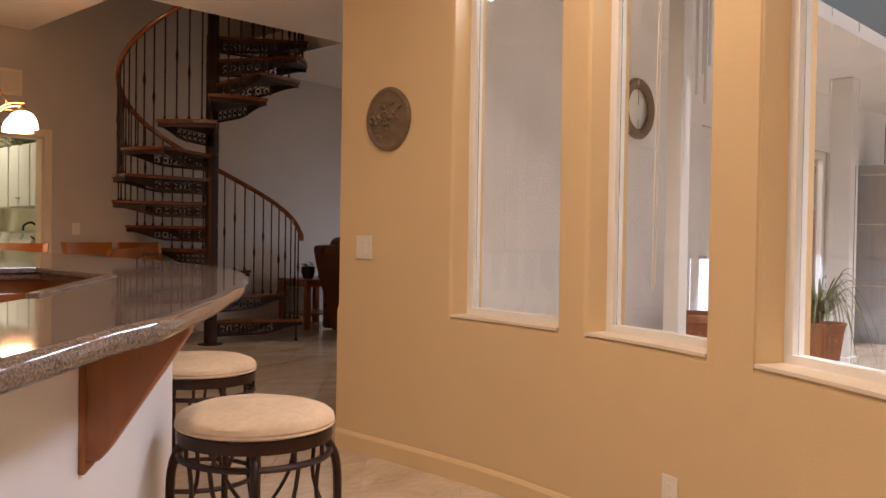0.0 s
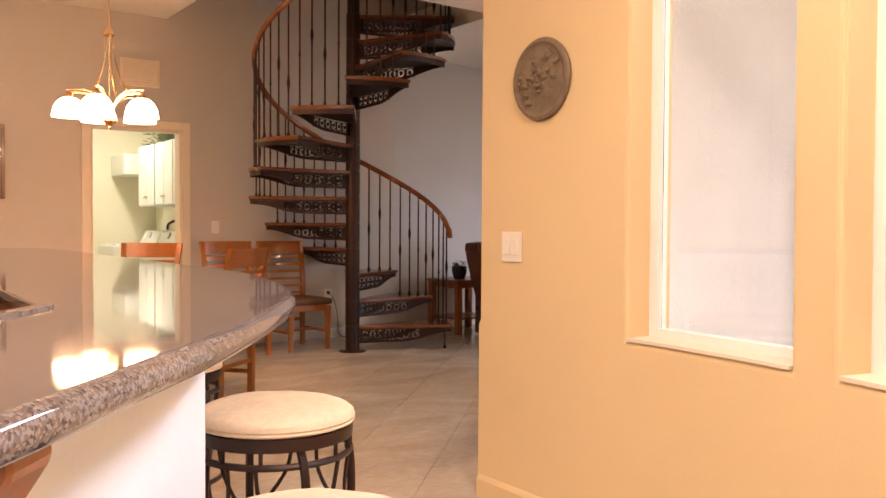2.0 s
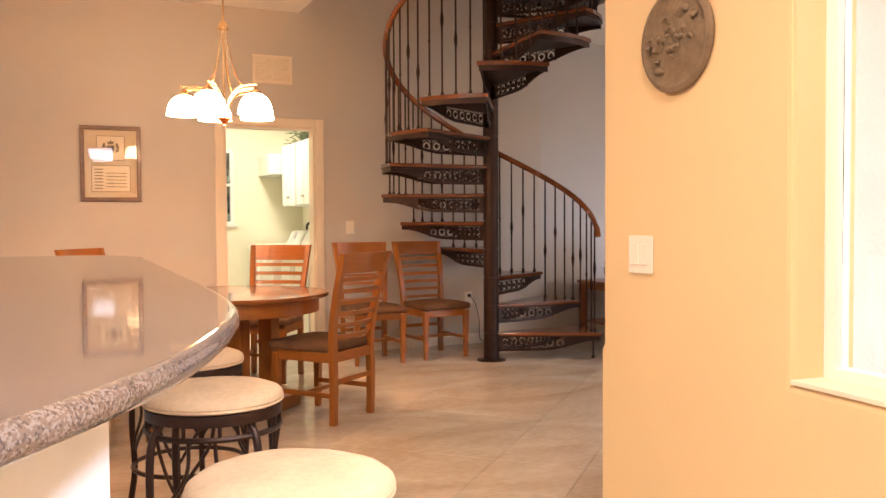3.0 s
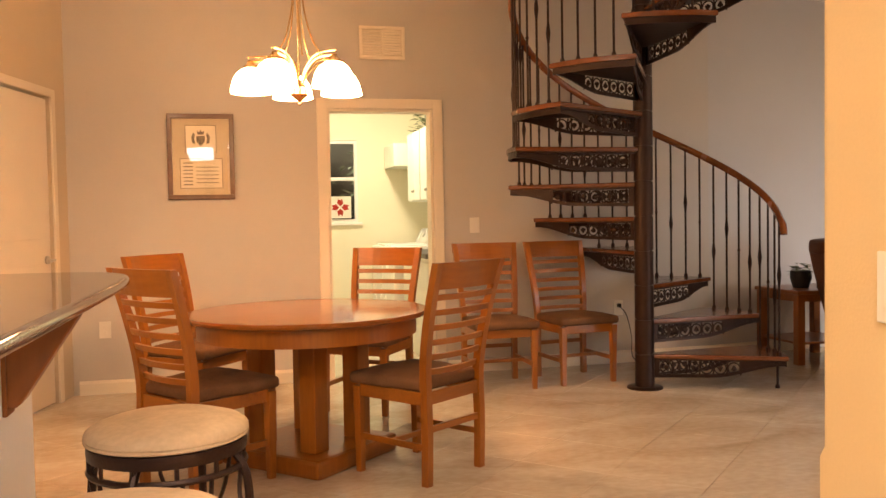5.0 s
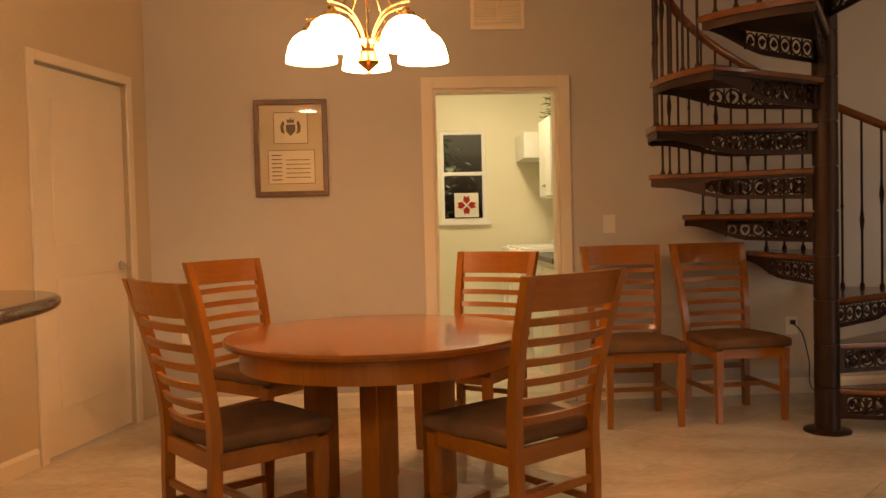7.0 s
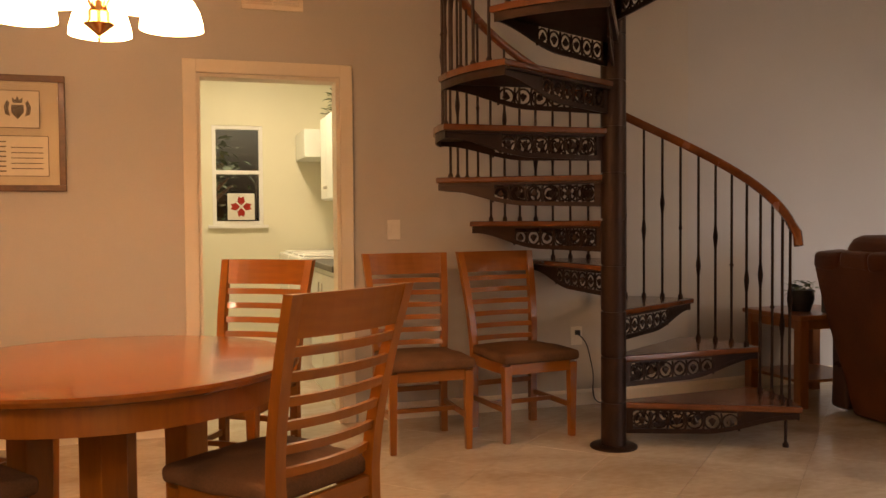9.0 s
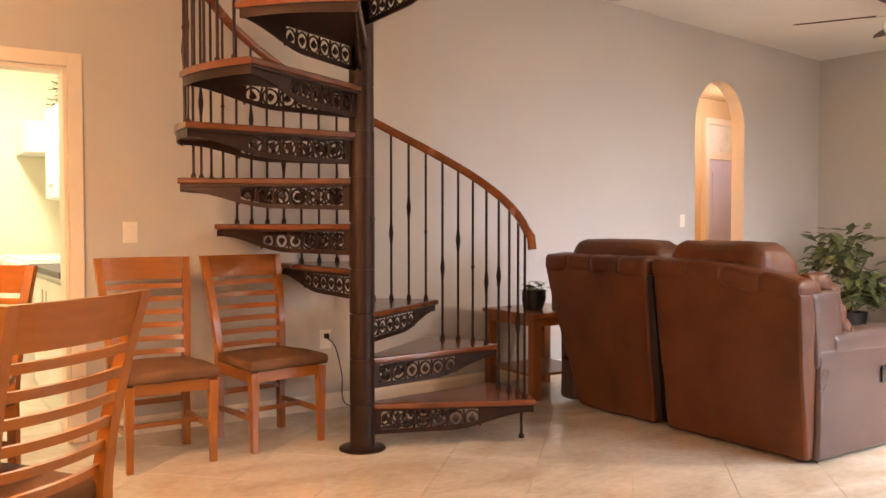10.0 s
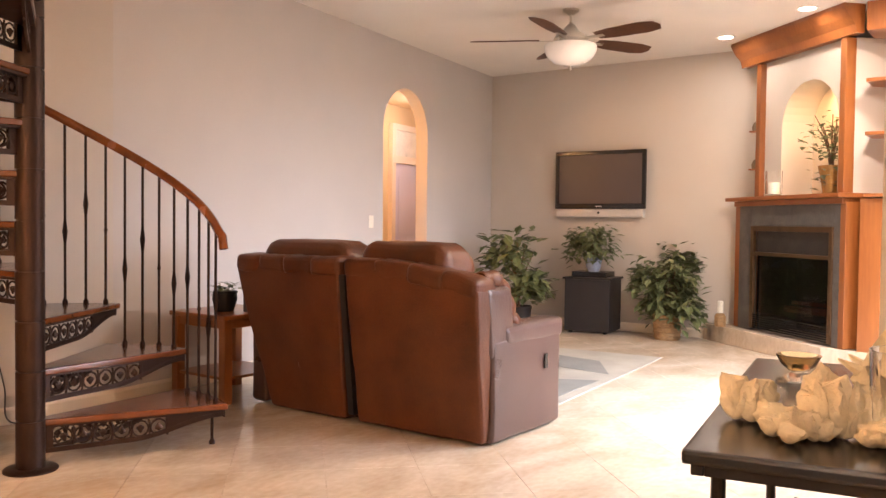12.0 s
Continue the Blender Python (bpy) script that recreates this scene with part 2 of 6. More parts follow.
def granite():
    m = pbr("speckled_brown_granite", (0.125, 0.088, 0.068), 0.05, second=(0.055, 0.038, 0.03), scale=9, fine=90, bump=0.0, spec=0.6, rv=0.025)
    t = m.node_tree
    b = t.nodes["Principled BSDF"]
    co = t.nodes["Texture Coordinate"]
    vo = t.nodes.new("ShaderNodeTexVoronoi")
    vo.inputs["Scale"].default_value = 400
    t.links.new(co.outputs["Object"], vo.inputs["Vector"])
    bw = t.nodes.new("ShaderNodeRGBToBW")
    t.links.new(vo.outputs["Color"], bw.inputs[0])
    rp = t.nodes.new("ShaderNodeValToRGB")
    rp.color_ramp.interpolation = "CONSTANT"
    e = rp.color_ramp.elements
    e[0].position, e[0].color = 0.0, (0.03, 0.022, 0.02, 1)
    e[1].position, e[1].color = 0.28, (0.20, 0.135, 0.095, 1)
    n = e.new(0.62)
    n.color = (0.38, 0.32, 0.275, 1)
    t.links.new(bw.outputs[0], rp.inputs[0])
    mx = t.nodes.new("ShaderNodeMix")
    mx.data_type = "RGBA"
    mx.inputs["Factor"].default_value = 0.28
    old = b.inputs["Base Color"].links[0].from_socket
    t.links.new(old, mx.inputs[6])
    t.links.new(rp.outputs[0], mx.inputs[7])
    t.links.new(mx.outputs[2], b.inputs["Base Color"])
    return m


GRANITE = granite()
def travertine():
    m = pbr("polished_travertine", (0.70, 0.605, 0.49), 0.14, second=(0.44, 0.345, 0.24), scale=1.1, fine=18, bump=0.012, spec=0.5, rand=0.03, rv=0.05, stretch=(1, 1.7, 1))
    t = m.node_tree
    pos = t.nodes.new("ShaderNodeNewGeometry")
    t.links.new(pos.outputs["Position"], t.nodes["Mapping"].inputs[0])
    t.nodes["Noise Texture"].inputs["Distortion"].default_value = 1.4
    t.nodes["Noise Texture"].inputs["Detail"].default_value = 7
    return m


TRAVERTINE = travertine()
GROUT = pbr("beige_grout", (0.58, 0.47, 0.35), 0.9, var=0.1, scale=6, fine=90, bump=0.2)


# ---- mesh helpers ----
def part(name, bm, material, parent=None, label="", smooth=False, kind=""):
    me = bpy.data.meshes.new(name)
    bmesh.ops.recalc_face_normals(bm, faces=bm.faces)
    bm.to_mesh(me)
    bm.free()
    me.materials.append(material)
    if smooth:
        me.polygons.foreach_set("use_smooth", [True] * len(me.polygons))
        me.set_sharp_from_angle(angle=radians(40))
    ob = new(name, me)
    if parent is not None:
        ob.parent = parent
    if label:
        ob["label"] = label
    if kind:
        ob["kind"] = kind
    return ob


def thing(name, label, category, m=None, group="", kind=""):
    ob = new(name)
    ob.empty_display_size = 0.1
    if m is not None:
        ob.matrix_world = m
    return tagged(ob, label, category, group, kind)


def box(x0, x1, y0, y1, z0, z1, bevel=0.0, bm=None, turn=None, seg=2):
    b = bmesh.new()
    bmesh.ops.create_cube(b, size=1)
    bmesh.ops.scale(b, vec=(x1 - x0, y1 - y0, z1 - z0), verts=b.verts)
    bmesh.ops.translate(b, vec=((x0 + x1) / 2, (y0 + y1) / 2, (z0 + z1) / 2), verts=b.verts)
    if bevel:
        bmesh.ops.bevel(b, geom=list(b.edges), offset=bevel, segments=seg, affect="EDGES", profile=0.6)
    if turn is not None:
        bmesh.ops.transform(b, matrix=turn, verts=b.verts)
    return merge(bm, b)


def merge(bm, b):
    if bm is None:
        return b
    me = bpy.data.meshes.new("tmp")
    b.to_mesh(me)
    b.free()
    bm.from_mesh(me)
    bpy.data.meshes.remove(me)
    return bm


def tube(points, radius, bm=None, seg=8, closed=False, flat=1.0):
    """A round bar along points; radius may be a list."""
    b = bmesh.new()
    pts = [Vector(p) for p in points]
    n = len(pts)
    rad = radius if isinstance(radius, (list, tuple)) else [radius] * n
    rings = []
    up = None
    for i, p in enumerate(pts):
        a = pts[(i - 1) % n] if (closed or i > 0) else p
        c = pts[(i + 1) % n] if (closed or i < n - 1) else p
        d = (c - a).normalized()
        if up is None:
            up = Vector((0, 0, 1)) if abs(d.z) < 0.9 else Vector((1, 0, 0))
        s = d.cross(up).normalized()
        u = s.cross(d).normalized()
        up = u
        rings.append([b.verts.new(p + s * math.cos(2 * math.pi * k / seg) * rad[i] + u * math.sin(2 * math.pi * k / seg) * rad[i] * flat) for k in range(seg)])
    for i in range(n if closed else n - 1):
        r, q = rings[i], rings[(i + 1) % n]
        for k in range(seg):
            b.faces.new((r[k], r[(k + 1) % seg], q[(k + 1) % seg], q[k]))
    if not closed:
        b.faces.new(list(reversed(rings[0])))
        b.faces.new(rings[-1])
    return merge(bm, b)


def lathe(profile, seg=24, bm=None, at=(0, 0, 0), close=True):
    """profile: (radius, height) from bottom to top."""
    b = bmesh.new()
    rings = []
    for r, z in profile:
        rings.append([b.verts.new((at[0] + r * math.cos(2 * math.pi * k / seg), at[1] + r * math.sin(2 * math.pi * k / seg), at[2] + z)) for k in range(seg)])
    for r, q in zip(rings, rings[1:]):
        for k in range(seg):
            b.faces.new((r[k], r[(k + 1) % seg], q[(k + 1) % seg], q[k]))
    if close:
        b.faces.new(list(reversed(rings[0])))
        b.faces.new(rings[-1])
    return merge(bm, b)


def prism(outline, z0, z1, bevel=0.0, bm=None, seg=3):
    """An upright slab over a flat outline of (x, y)."""
    b = bmesh.new()
    lo = [b.verts.new((x, y, z0)) for x, y in outline]
    hi = [b.verts.new((x, y, z1)) for x, y in outline]
    n = len(outline)
    b.faces.new(list(reversed(lo)))
    b.faces.new(hi)
    for k in range(n):
        b.faces.new((lo[k], lo[(k + 1) % n], hi[(k + 1) % n], hi[k]))
    if bevel:
        es = [e for e in b.edges if abs(e.verts[0].co.z - e.verts[1].co.z) < 1e-6]
        bmesh.ops.bevel(b, geom=es, offset=bevel, segments=seg, affect="EDGES", profile=0.5)
    return merge(bm, b)


def bezier(points, n=12):
    """A smooth line through points."""
    pts = [Vector(p) for p in points]
    out = []
    for i in range(len(pts) - 1):
        p0, p1, p2, p3 = pts[max(i - 1, 0)], pts[i], pts[i + 1], pts[min(i + 2, len(pts) - 1)]
        for k in range(n):
            t = k / n
            out.append(0.5 * ((2 * p1) + (p2 - p0) * t + (2 * p0 - 5 * p1 + 4 * p2 - p3) * t * t + (3 * p1 - p0 - 3 * p2 + p3) * t ** 3))
    out.append(pts[-1])
    return out


def blocks(cells, tol=1e-4):
    """A wall of touching eight-cornered blocks, with their inner faces taken out."""
    b = bmesh.new()
    quads = ((0, 1, 2, 3), (4, 5, 6, 7), (0, 1, 5, 4), (1, 2, 6, 5), (2, 3, 7, 6), (3, 0, 4, 7))
    seen = {}
    verts = {}
    for c in cells:
        vs = []
        for p in c:
            key = tuple(round(v / tol) for v in p)
            if key not in verts:
                verts[key] = b.verts.new(p)
            vs.append(verts[key])
        for q in quads:
            f = [vs[i] for i in q]
            key = frozenset(id(v) for v in f)
            if key in seen:
                seen[key] = None
            else:
                seen[key] = f
    for f in seen.values():
        if f is not None:
            b.faces.new(f)
    bmesh.ops.dissolve_limit(b, angle_limit=radians(0.5), verts=b.verts, edges=b.edges)
    return b


def wall(name, p, q, thick, z0, z1, openings, material):
    """A straight wall from p to q; its thickness lies to the left of that way. openings: (from, to, bottom, top) along it."""
    p, q = Vector((*p, 0)), Vector((*q, 0))
    d = (q - p).normalized()
    nrm = Vector((-d.y, d.x, 0)) * thick
    length = (q - p).length
    xs = sorted({0.0, length, *[o[0] for o in openings], *[o[1] for o in openings]})
    zs = sorted({z0, z1, *[o[2] for o in openings], *[o[3] for o in openings]})
    cells = []
    for a, c in zip(xs, xs[1:]):
        for lo, hi in zip(zs, zs[1:]):
            if any(o[0] - 1e-6 <= a and c <= o[1] + 1e-6 and o[2] - 1e-6 <= lo and hi <= o[3] + 1e-6 for o in openings):
                continue
            A, B = p + d * a, p + d * c
            cells.append([A + Vector((0, 0, lo)), B + Vector((0, 0, lo)), B + nrm + Vector((0, 0, lo)), A + nrm + Vector((0, 0, lo)),
                          A + Vector((0, 0, hi)), B + Vector((0, 0, hi)), B + nrm + Vector((0, 0, hi)), A + nrm + Vector((0, 0, hi))])
    ob = part(name, blocks(cells), material, None, kind="structure")
    return ob


# ---- the building ----
CEIL = 3.07
WN = 8.66                    # north wall of the dining area
BEND = (5.8, 8.66)           # where it turns slightly towards the living room
NE = (11.7, 9.50)            # north-east corner of the living room

tagged(wall("wall_north_dining", (0.64, WN), (BEND[0], WN), 0.14, 0, 5.6, [(2.625 - 0.64, 3.438 - 0.64, 0, 2.05)], PAINT_GREIGE), "greige painted wall with laundry doorway", "wall")


def arch_wall():
    """Wall with a tall round-headed doorway."""
    p, q = Vector((*BEND, 0)), Vector((*NE, 0))
    d = (q - p).normalized()
    nrm = Vector((-d.y, d.x, 0)) * 0.14
    length = (q - p).length
    a0, a1, spring, r = 3.34, 4.26, 2.15, 0.46
    cells = []

    def cell(a, c, l0, l1, h0, h1):
        A, B = p + d * a, p + d * c
        z = lambda v: Vector((0, 0, v))
        cells.append([A + z(l0), B + z(l1), B + nrm + z(l1), A + nrm + z(l0), A + z(h0), B + z(h1), B + nrm + z(h1), A + nrm + z(h0)])
    cell(0, a0, 0, 0, 5.6, 5.6)
    cell(a1, length, 0, 0, 5.6, 5.6)
    n = 20
    xs = [a0 + r - r * math.cos(math.pi * k / n) for k in range(n + 1)]
    zs = [spring + r * math.sin(math.pi * k / n) for k in range(n + 1)]
    for k in range(n):
        cell(xs[k], xs[k + 1], zs[k], zs[k + 1], 5.6, 5.6)
    ob = part("wall_north_living", blocks(cells), PAINT_GREIGE_DAYLIT, None, kind="structure")
    tagged(ob, "greige wall with an arched doorway, coloured greyer for daylight", "wall")
    # hallway behind the arch
    hb = bmesh.new()
    for (s0, s1, t0, t1, z0, z1) in ((2.4, 7.4, 1.5, 1.6, 0, 2.8), (2.4, 2.5, 0.14, 1.5, 0, 2.8), (7.3, 7.4, 0.14, 1.5, 0, 2.8), (5.97, 7.3, 0.14, 0.24, 0, 2.8), (2.4, 7.4, 0.14, 1.6, 2.8, 2.9)):
        turn = Matrix.Translation(p) @ Matrix.Rotation(math.atan2(d.y, d.x), 4, "Z")
        box(s0, s1, t0, t1, z0, z1, bm=hb, turn=turn)
    tagged(part("wall_hallway", hb, PAINT_TAN, None, kind="structure"), "tan painted hallway behind the arch", "wall")
    return p, d, nrm


ARCH_P, ARCH_D, ARCH_N = arch_wall()
tagged(wall("wall_east", NE, (11.7, 3.3), 0.14, 0, CEIL + 0.3, [], PAINT_GREIGE), "greige painted living room wall", "wall")
# wall() lays its thickness to the left of the way, so each way runs clockwise round the rooms
tagged(wall("wall_south_living", (11.84, 3.5), (3.3, 3.5), 0.14, 0, CEIL + 0.3, [(2.2, 5.2, 0.0, 2.1)], PAINT_GREIGE), "greige painted wall with glazed patio doors", "wall")
# the side wall stands slightly askew to the dining wall
WEST_P, WEST_Q = Vector((0.18, 6.0, 0)), Vector((0.80, WN, 0))
WEST_M = Matrix.Translation(WEST_P) @ Matrix.Rotation(math.atan2(WEST_Q.y - WEST_P.y, WEST_Q.x - WEST_P.x), 4, "Z")
WD0, WD1 = 1.63, 2.49
tagged(wall("wall_west_dining", (0.18, 6.0), (0.80, WN), 0.14, 0, CEIL + 0.3, [(WD0, WD1, 0, 2.07)], PAINT_BEIGE), "beige painted wall with a closed panel door", "wall")
tagged(wall("wall_kitchen_north", (-3.5, 6.0), (0.03, 6.0), 0.14, 0, CEIL + 0.3, [], PAINT_TAN), "tan painted kitchen wall", "wall")
tagged(wall("wall_kitchen_west", (-3.5, -2.2), (-3.5, 6.14), 0.14, 0, CEIL + 0.3, [], PAINT_TAN), "tan painted kitchen wall", "wall")
tagged(wall("wall_kitchen_south", (1.2, -2.2), (-3.64, -2.2), 0.14, 0, CEIL + 0.3, [], PAINT_TAN), "tan painted kitchen wall", "wall")

# curved kitchen wall with a row of tall windows
CC, CR, CT = Vector((-1.05, 2.9, 0)), 4.1, 0.22
SILL, HEAD = 0.77, 2.55
WINDOWS = [(1.5, 11.0), (13.4, 22.4), (25.6, 35.2), (38.0, 47.6), (50.4, 60.0)]


def ring(theta, r, z):
    a = radians(theta)
    return Vector((CC.x + r * math.cos(a), CC.y - r * math.sin(a), z))


def curved_wall():
    cells = []
    angles = sorted({*[w for pair in WINDOWS for w in pair], *[k * 1.5 for k in range(0, 46)]})
    top = CEIL + 0.3

    def cell(t0, t1, z0, z1):
        cells.append([ring(t0, CR, z0), ring(t1, CR, z0), ring(t1, CR + CT, z0), ring(t0, CR + CT, z0),
                      ring(t0, CR, z1), ring(t1, CR, z1), ring(t1, CR + CT, z1), ring(t0, CR + CT, z1)])
    for a, b in zip(angles, angles[1:]):
        mid = (a + b) / 2
        hole = any(w0 < mid < w1 for w0, w1 in WINDOWS)
        cell(a, b, 0, SILL)
        if not hole:
            cell(a, b, SILL, HEAD)
        cell(a, b, HEAD, top)
    # straight run to the end of the wall
    for z0, z1 in ((0, SILL), (SILL, HEAD), (HEAD, top)):
        x0, x1, y0, y1 = 3.05, 3.05 + CT, 2.9, 3.64
        cells.append([Vector(v) for v in ((x0, y1, z0), (x0, y0, z0), (x1, y0, z0), (x1, y1, z0), (x0, y1, z1), (x0, y0, z1), (x1, y0, z1), (x1, y1, z1))])
    body = blocks(cells)
    # bull-nosed plaster corners
    soft = [e for e in body.edges if len(e.link_faces) == 2 and e.calc_face_angle(0) > 1.0 and all(abs((v.co.xy - CC.xy).length - CR) < 0.004 or (abs(v.co.x - 3.05) < 0.004 and v.co.y > 3.6) for v in e.verts) and min(v.co.z for v in e.verts) > 0.3]
    bmesh.ops.bevel(body, geom=soft, offset=0.02, segments=3, affect="EDGES", profile=0.5)
    tagged(part("wall_kitchen_curved", body, PAINT_TAN, None, kind="structure"), "tan curved kitchen wall with tall windows", "wall")


curved_wall()
tagged(wall("wall_kitchen_corner", (ring(67.5, CR, 0).x, ring(67.5, CR, 0).y), (1.2, -2.2), 0.14, 0, CEIL + 0.3, [], PAINT_TAN), "tan painted kitchen wall", "wall")

# ceiling with the stairwell left open
HOLE = (3.3, 5.62, 6.72, WN)


def ceiling():
    b = bmesh.new()
    x0, x1, y0, y1 = HOLE
    for (a, c, d, e) in ((-3.7, x0, 3.36, 8.8), (x0, x1, 3.36, y0), (x1, 11.9, 3.36, 9.7)):
        box(a, c, d, e, CEIL, CEIL + 0.28, bm=b)
    arc = [ring(k * 3.0, CR + CT, 0) for k in range(0, 23)]
    prism([(-3.7, 3.36), (-3.7, -2.4), (1.25, -2.4)] + [(v.x, v.y) for v in reversed(arc)] + [(3.27, 3.36)], CEIL, CEIL + 0.28, bm=b)
    ob = part("ceiling", b, PLASTER_WHITE, None, kind="structure")
    tagged(ob, "cream plaster ceiling with an open stairwell", "ceiling")
    # storey above the stairwell
    u = bmesh.new()
    for (a, c, d, e, z0, z1) in ((3.0, 3.1, 6.0, 8.66, CEIL + 0.28, 5.6), (3.0, 9.0, 5.9, 6.0, CEIL + 0.28, 5.6), (8.9, 9.0, 6.0, 8.9, CEIL + 0.28, 5.6), (2.9, 9.1, 5.8, 9.3, 5.6, 5.7)):
        box(a, c, d, e, z0, z1, bm=u)
    tagged(part("wall_upper_storey", u, PAINT_GREIGE, None, kind="structure"), "greige painted walls of the floor above", "wall")


ceiling()


def door_trim(name, x0, x1, y, top, depth, material, axis="x", side=-1, w=0.075):
    """Casing round an opening on the wall face y (axis x) or x (axis y)."""
    t = thing(name, "cream painted door casing round the opening", "door trim", kind="structure")
    for a, b, z0, z1 in ((x0 - w, x0, 0, top + w), (x1, x1 + w, 0, top + w), (x0, x1, top, top + w)):
        lo, hi = sorted((y + side * 0.003 - side * 0.0, y + side * depth))
        bm = box(a, b, lo, hi, z0, z1, 0.004) if axis == "x" else box(lo, hi, a, b, z0, z1, 0.004)
        part("casing", bm, material, t)
    return t


door_trim("trim_laundry_door", 2.625, 3.438, WN, 2.05, 0.022, PAINT_CREAM)

def jamb(x0, x1, y0, y1, top):
    b = box(x0, x0 + 0.02, y0, y1, 0, top)
    box(x1 - 0.02, x1, y0, y1, 0, top, bm=b)
    box(x0 + 0.02, x1 - 0.02, y0, y1, top - 0.02, top, bm=b)
    tagged(part("trim_laundry_jamb", b, PAINT_CREAM, None, kind="structure"), "cream painted door jamb lining", "door trim")


jamb(2.626, 3.437, WN - 0.002, WN + 0.142, 2.049)


def west_door():
    t = thing("door_1", "closed cream panel door with a lever handle", "door", WEST_M, kind="structure")
    part("door_leaf", box(WD0 + 0.02, WD1 - 0.02, 0.012, 0.05, 0.012, 2.055, 0.004), PAINT_CREAM, t)
    for z0, z1 in ((0.25, 0.95), (1.12, 1.9)):
        part("door_panel", box(WD0 + 0.15, WD1 - 0.15, 0.006, 0.014, z0, z1, 0.003), PAINT_CREAM, t)
    for a, b, z0, z1 in ((WD0 - 0.055, WD0, 0, 2.125), (WD1, WD1 + 0.055, 0, 2.125), (WD0, WD1, 2.07, 2.125)):
        part("casing", box(a, b, -0.018, -0.002, z0, z1, 0.004), PAINT_CREAM, t)
    x = WD1 - 0.085
    part("door_handle", tube([(x, 0.012, 0.98), (x, -0.045, 0.98), (x - 0.015, -0.052, 0.98), (x - 0.11, -0.052, 0.975)], 0.010), NICKEL, t, "brushed nickel lever", True)
    part("door_rose", tube([(x, 0.012, 0.98), (x, 0.0, 0.98)], 0.028, seg=18), NICKEL, t, "", True)


west_door()


def skirting(name, p, q, material=PAINT_CREAM, h=0.10):
    p, q = Vector((*p, 0)), Vector((*q, 0))
    d = (q - p).normalized()
    n = Vector((d.y, -d.x, 0))
    b = bmesh.new()
    prof = ((0.002, 0), (0.016, 0), (0.016, h - 0.02), (0.008, h - 0.006), (0.002, h))
    rows = [[b.verts.new(e + n * a + Vector((0, 0, z))) for a, z in prof] for e in (p, q)]
    k = len(prof)
    for i in range(k):
        b.faces.new((rows[0][i], rows[0][(i + 1) % k], rows[1][(i + 1) % k], rows[1][i]))
    b.faces.new(rows[0])
    b.faces.new(rows[1])
    tagged(part(name, b, material, None, kind="structure"), "cream skirting board along the wall foot", "baseboard")


skirting("baseboard_north_1", (0.84, WN), (2.535, WN))
skirting("baseboard_north_2", (3.53, WN), BEND)
skirting("baseboard_arch_1", BEND, (BEND[0] + ARCH_D.x * 3.3, BEND[1] + ARCH_D.y * 3.3))
skirting("baseboard_arch_2", (BEND[0] + ARCH_D.x * 4.28, BEND[1] + ARCH_D.y * 4.28), NE)
skirting("baseboard_east", NE, (11.7, 6.5))
_e = WEST_M @ Vector((WD0 - 0.075, 0, 0))
skirting("baseboard_west", (0.19, 6.05), (_e.x, _e.y))
skirting("baseboard_kitchen", (3.05, 3.63), (3.05, 2.9), PAINT_TAN)
for _k in range(0, 44, 4):
    _a, _b = ring(_k, CR, 0), ring(_k + 4, CR, 0)
    skirting("baseboard_curve_%d" % (_k // 4), (_a.x, _a.y), (_b.x, _b.y), PAINT_TAN)


def kitchen_window(i, t0, t1):
    w = thing("window_%d" % i, "tall window with a white frame set deep in the tan wall", "window", kind="structure")
    r0, r1 = CR + 0.11, CR + 0.16
    g = 0.52
    n = 6

    def band(a0, a1, z0, z1, ra=r0, rb=r1, steps=1):
        cells = []
        for k in range(steps):
            u, v = a0 + (a1 - a0) * k / steps, a0 + (a1 - a0) * (k + 1) / steps
            cells.append([ring(u, ra, z0), ring(v, ra, z0), ring(v, rb, z0), ring(u, rb, z0), ring(u, ra, z1), ring(v, ra, z1), ring(v, rb, z1), ring(u, rb, z1)])
        return blocks(cells)
    part("window_frame", band(t0, t0 + g, SILL, HEAD), PAINT_WHITE, w)
    part("window_frame", band(t1 - g, t1, SILL, HEAD), PAINT_WHITE, w)
    part("window_frame", band(t0 + g, t1 - g, SILL, SILL + 0.04, steps=n), PAINT_WHITE, w)
    part("window_frame", band(t0 + g, t1 - g, HEAD - 0.04, HEAD, steps=n), PAINT_WHITE, w)
    part("window_sill", band(t0, t1, SILL, SILL + 0.012, CR - 0.004, CR + 0.11, n), PAINT_CREAM, w)
    pane = part("pane", band(t0 + g, t1 - g, SILL + 0.04, HEAD - 0.04, CR + 0.132, CR + 0.138, n), GLASS, w)
    pane.visible_shadow = False


for _i, (_a, _b) in enumerate(WINDOWS):
    kitchen_window(_i + 1, _a, _b)


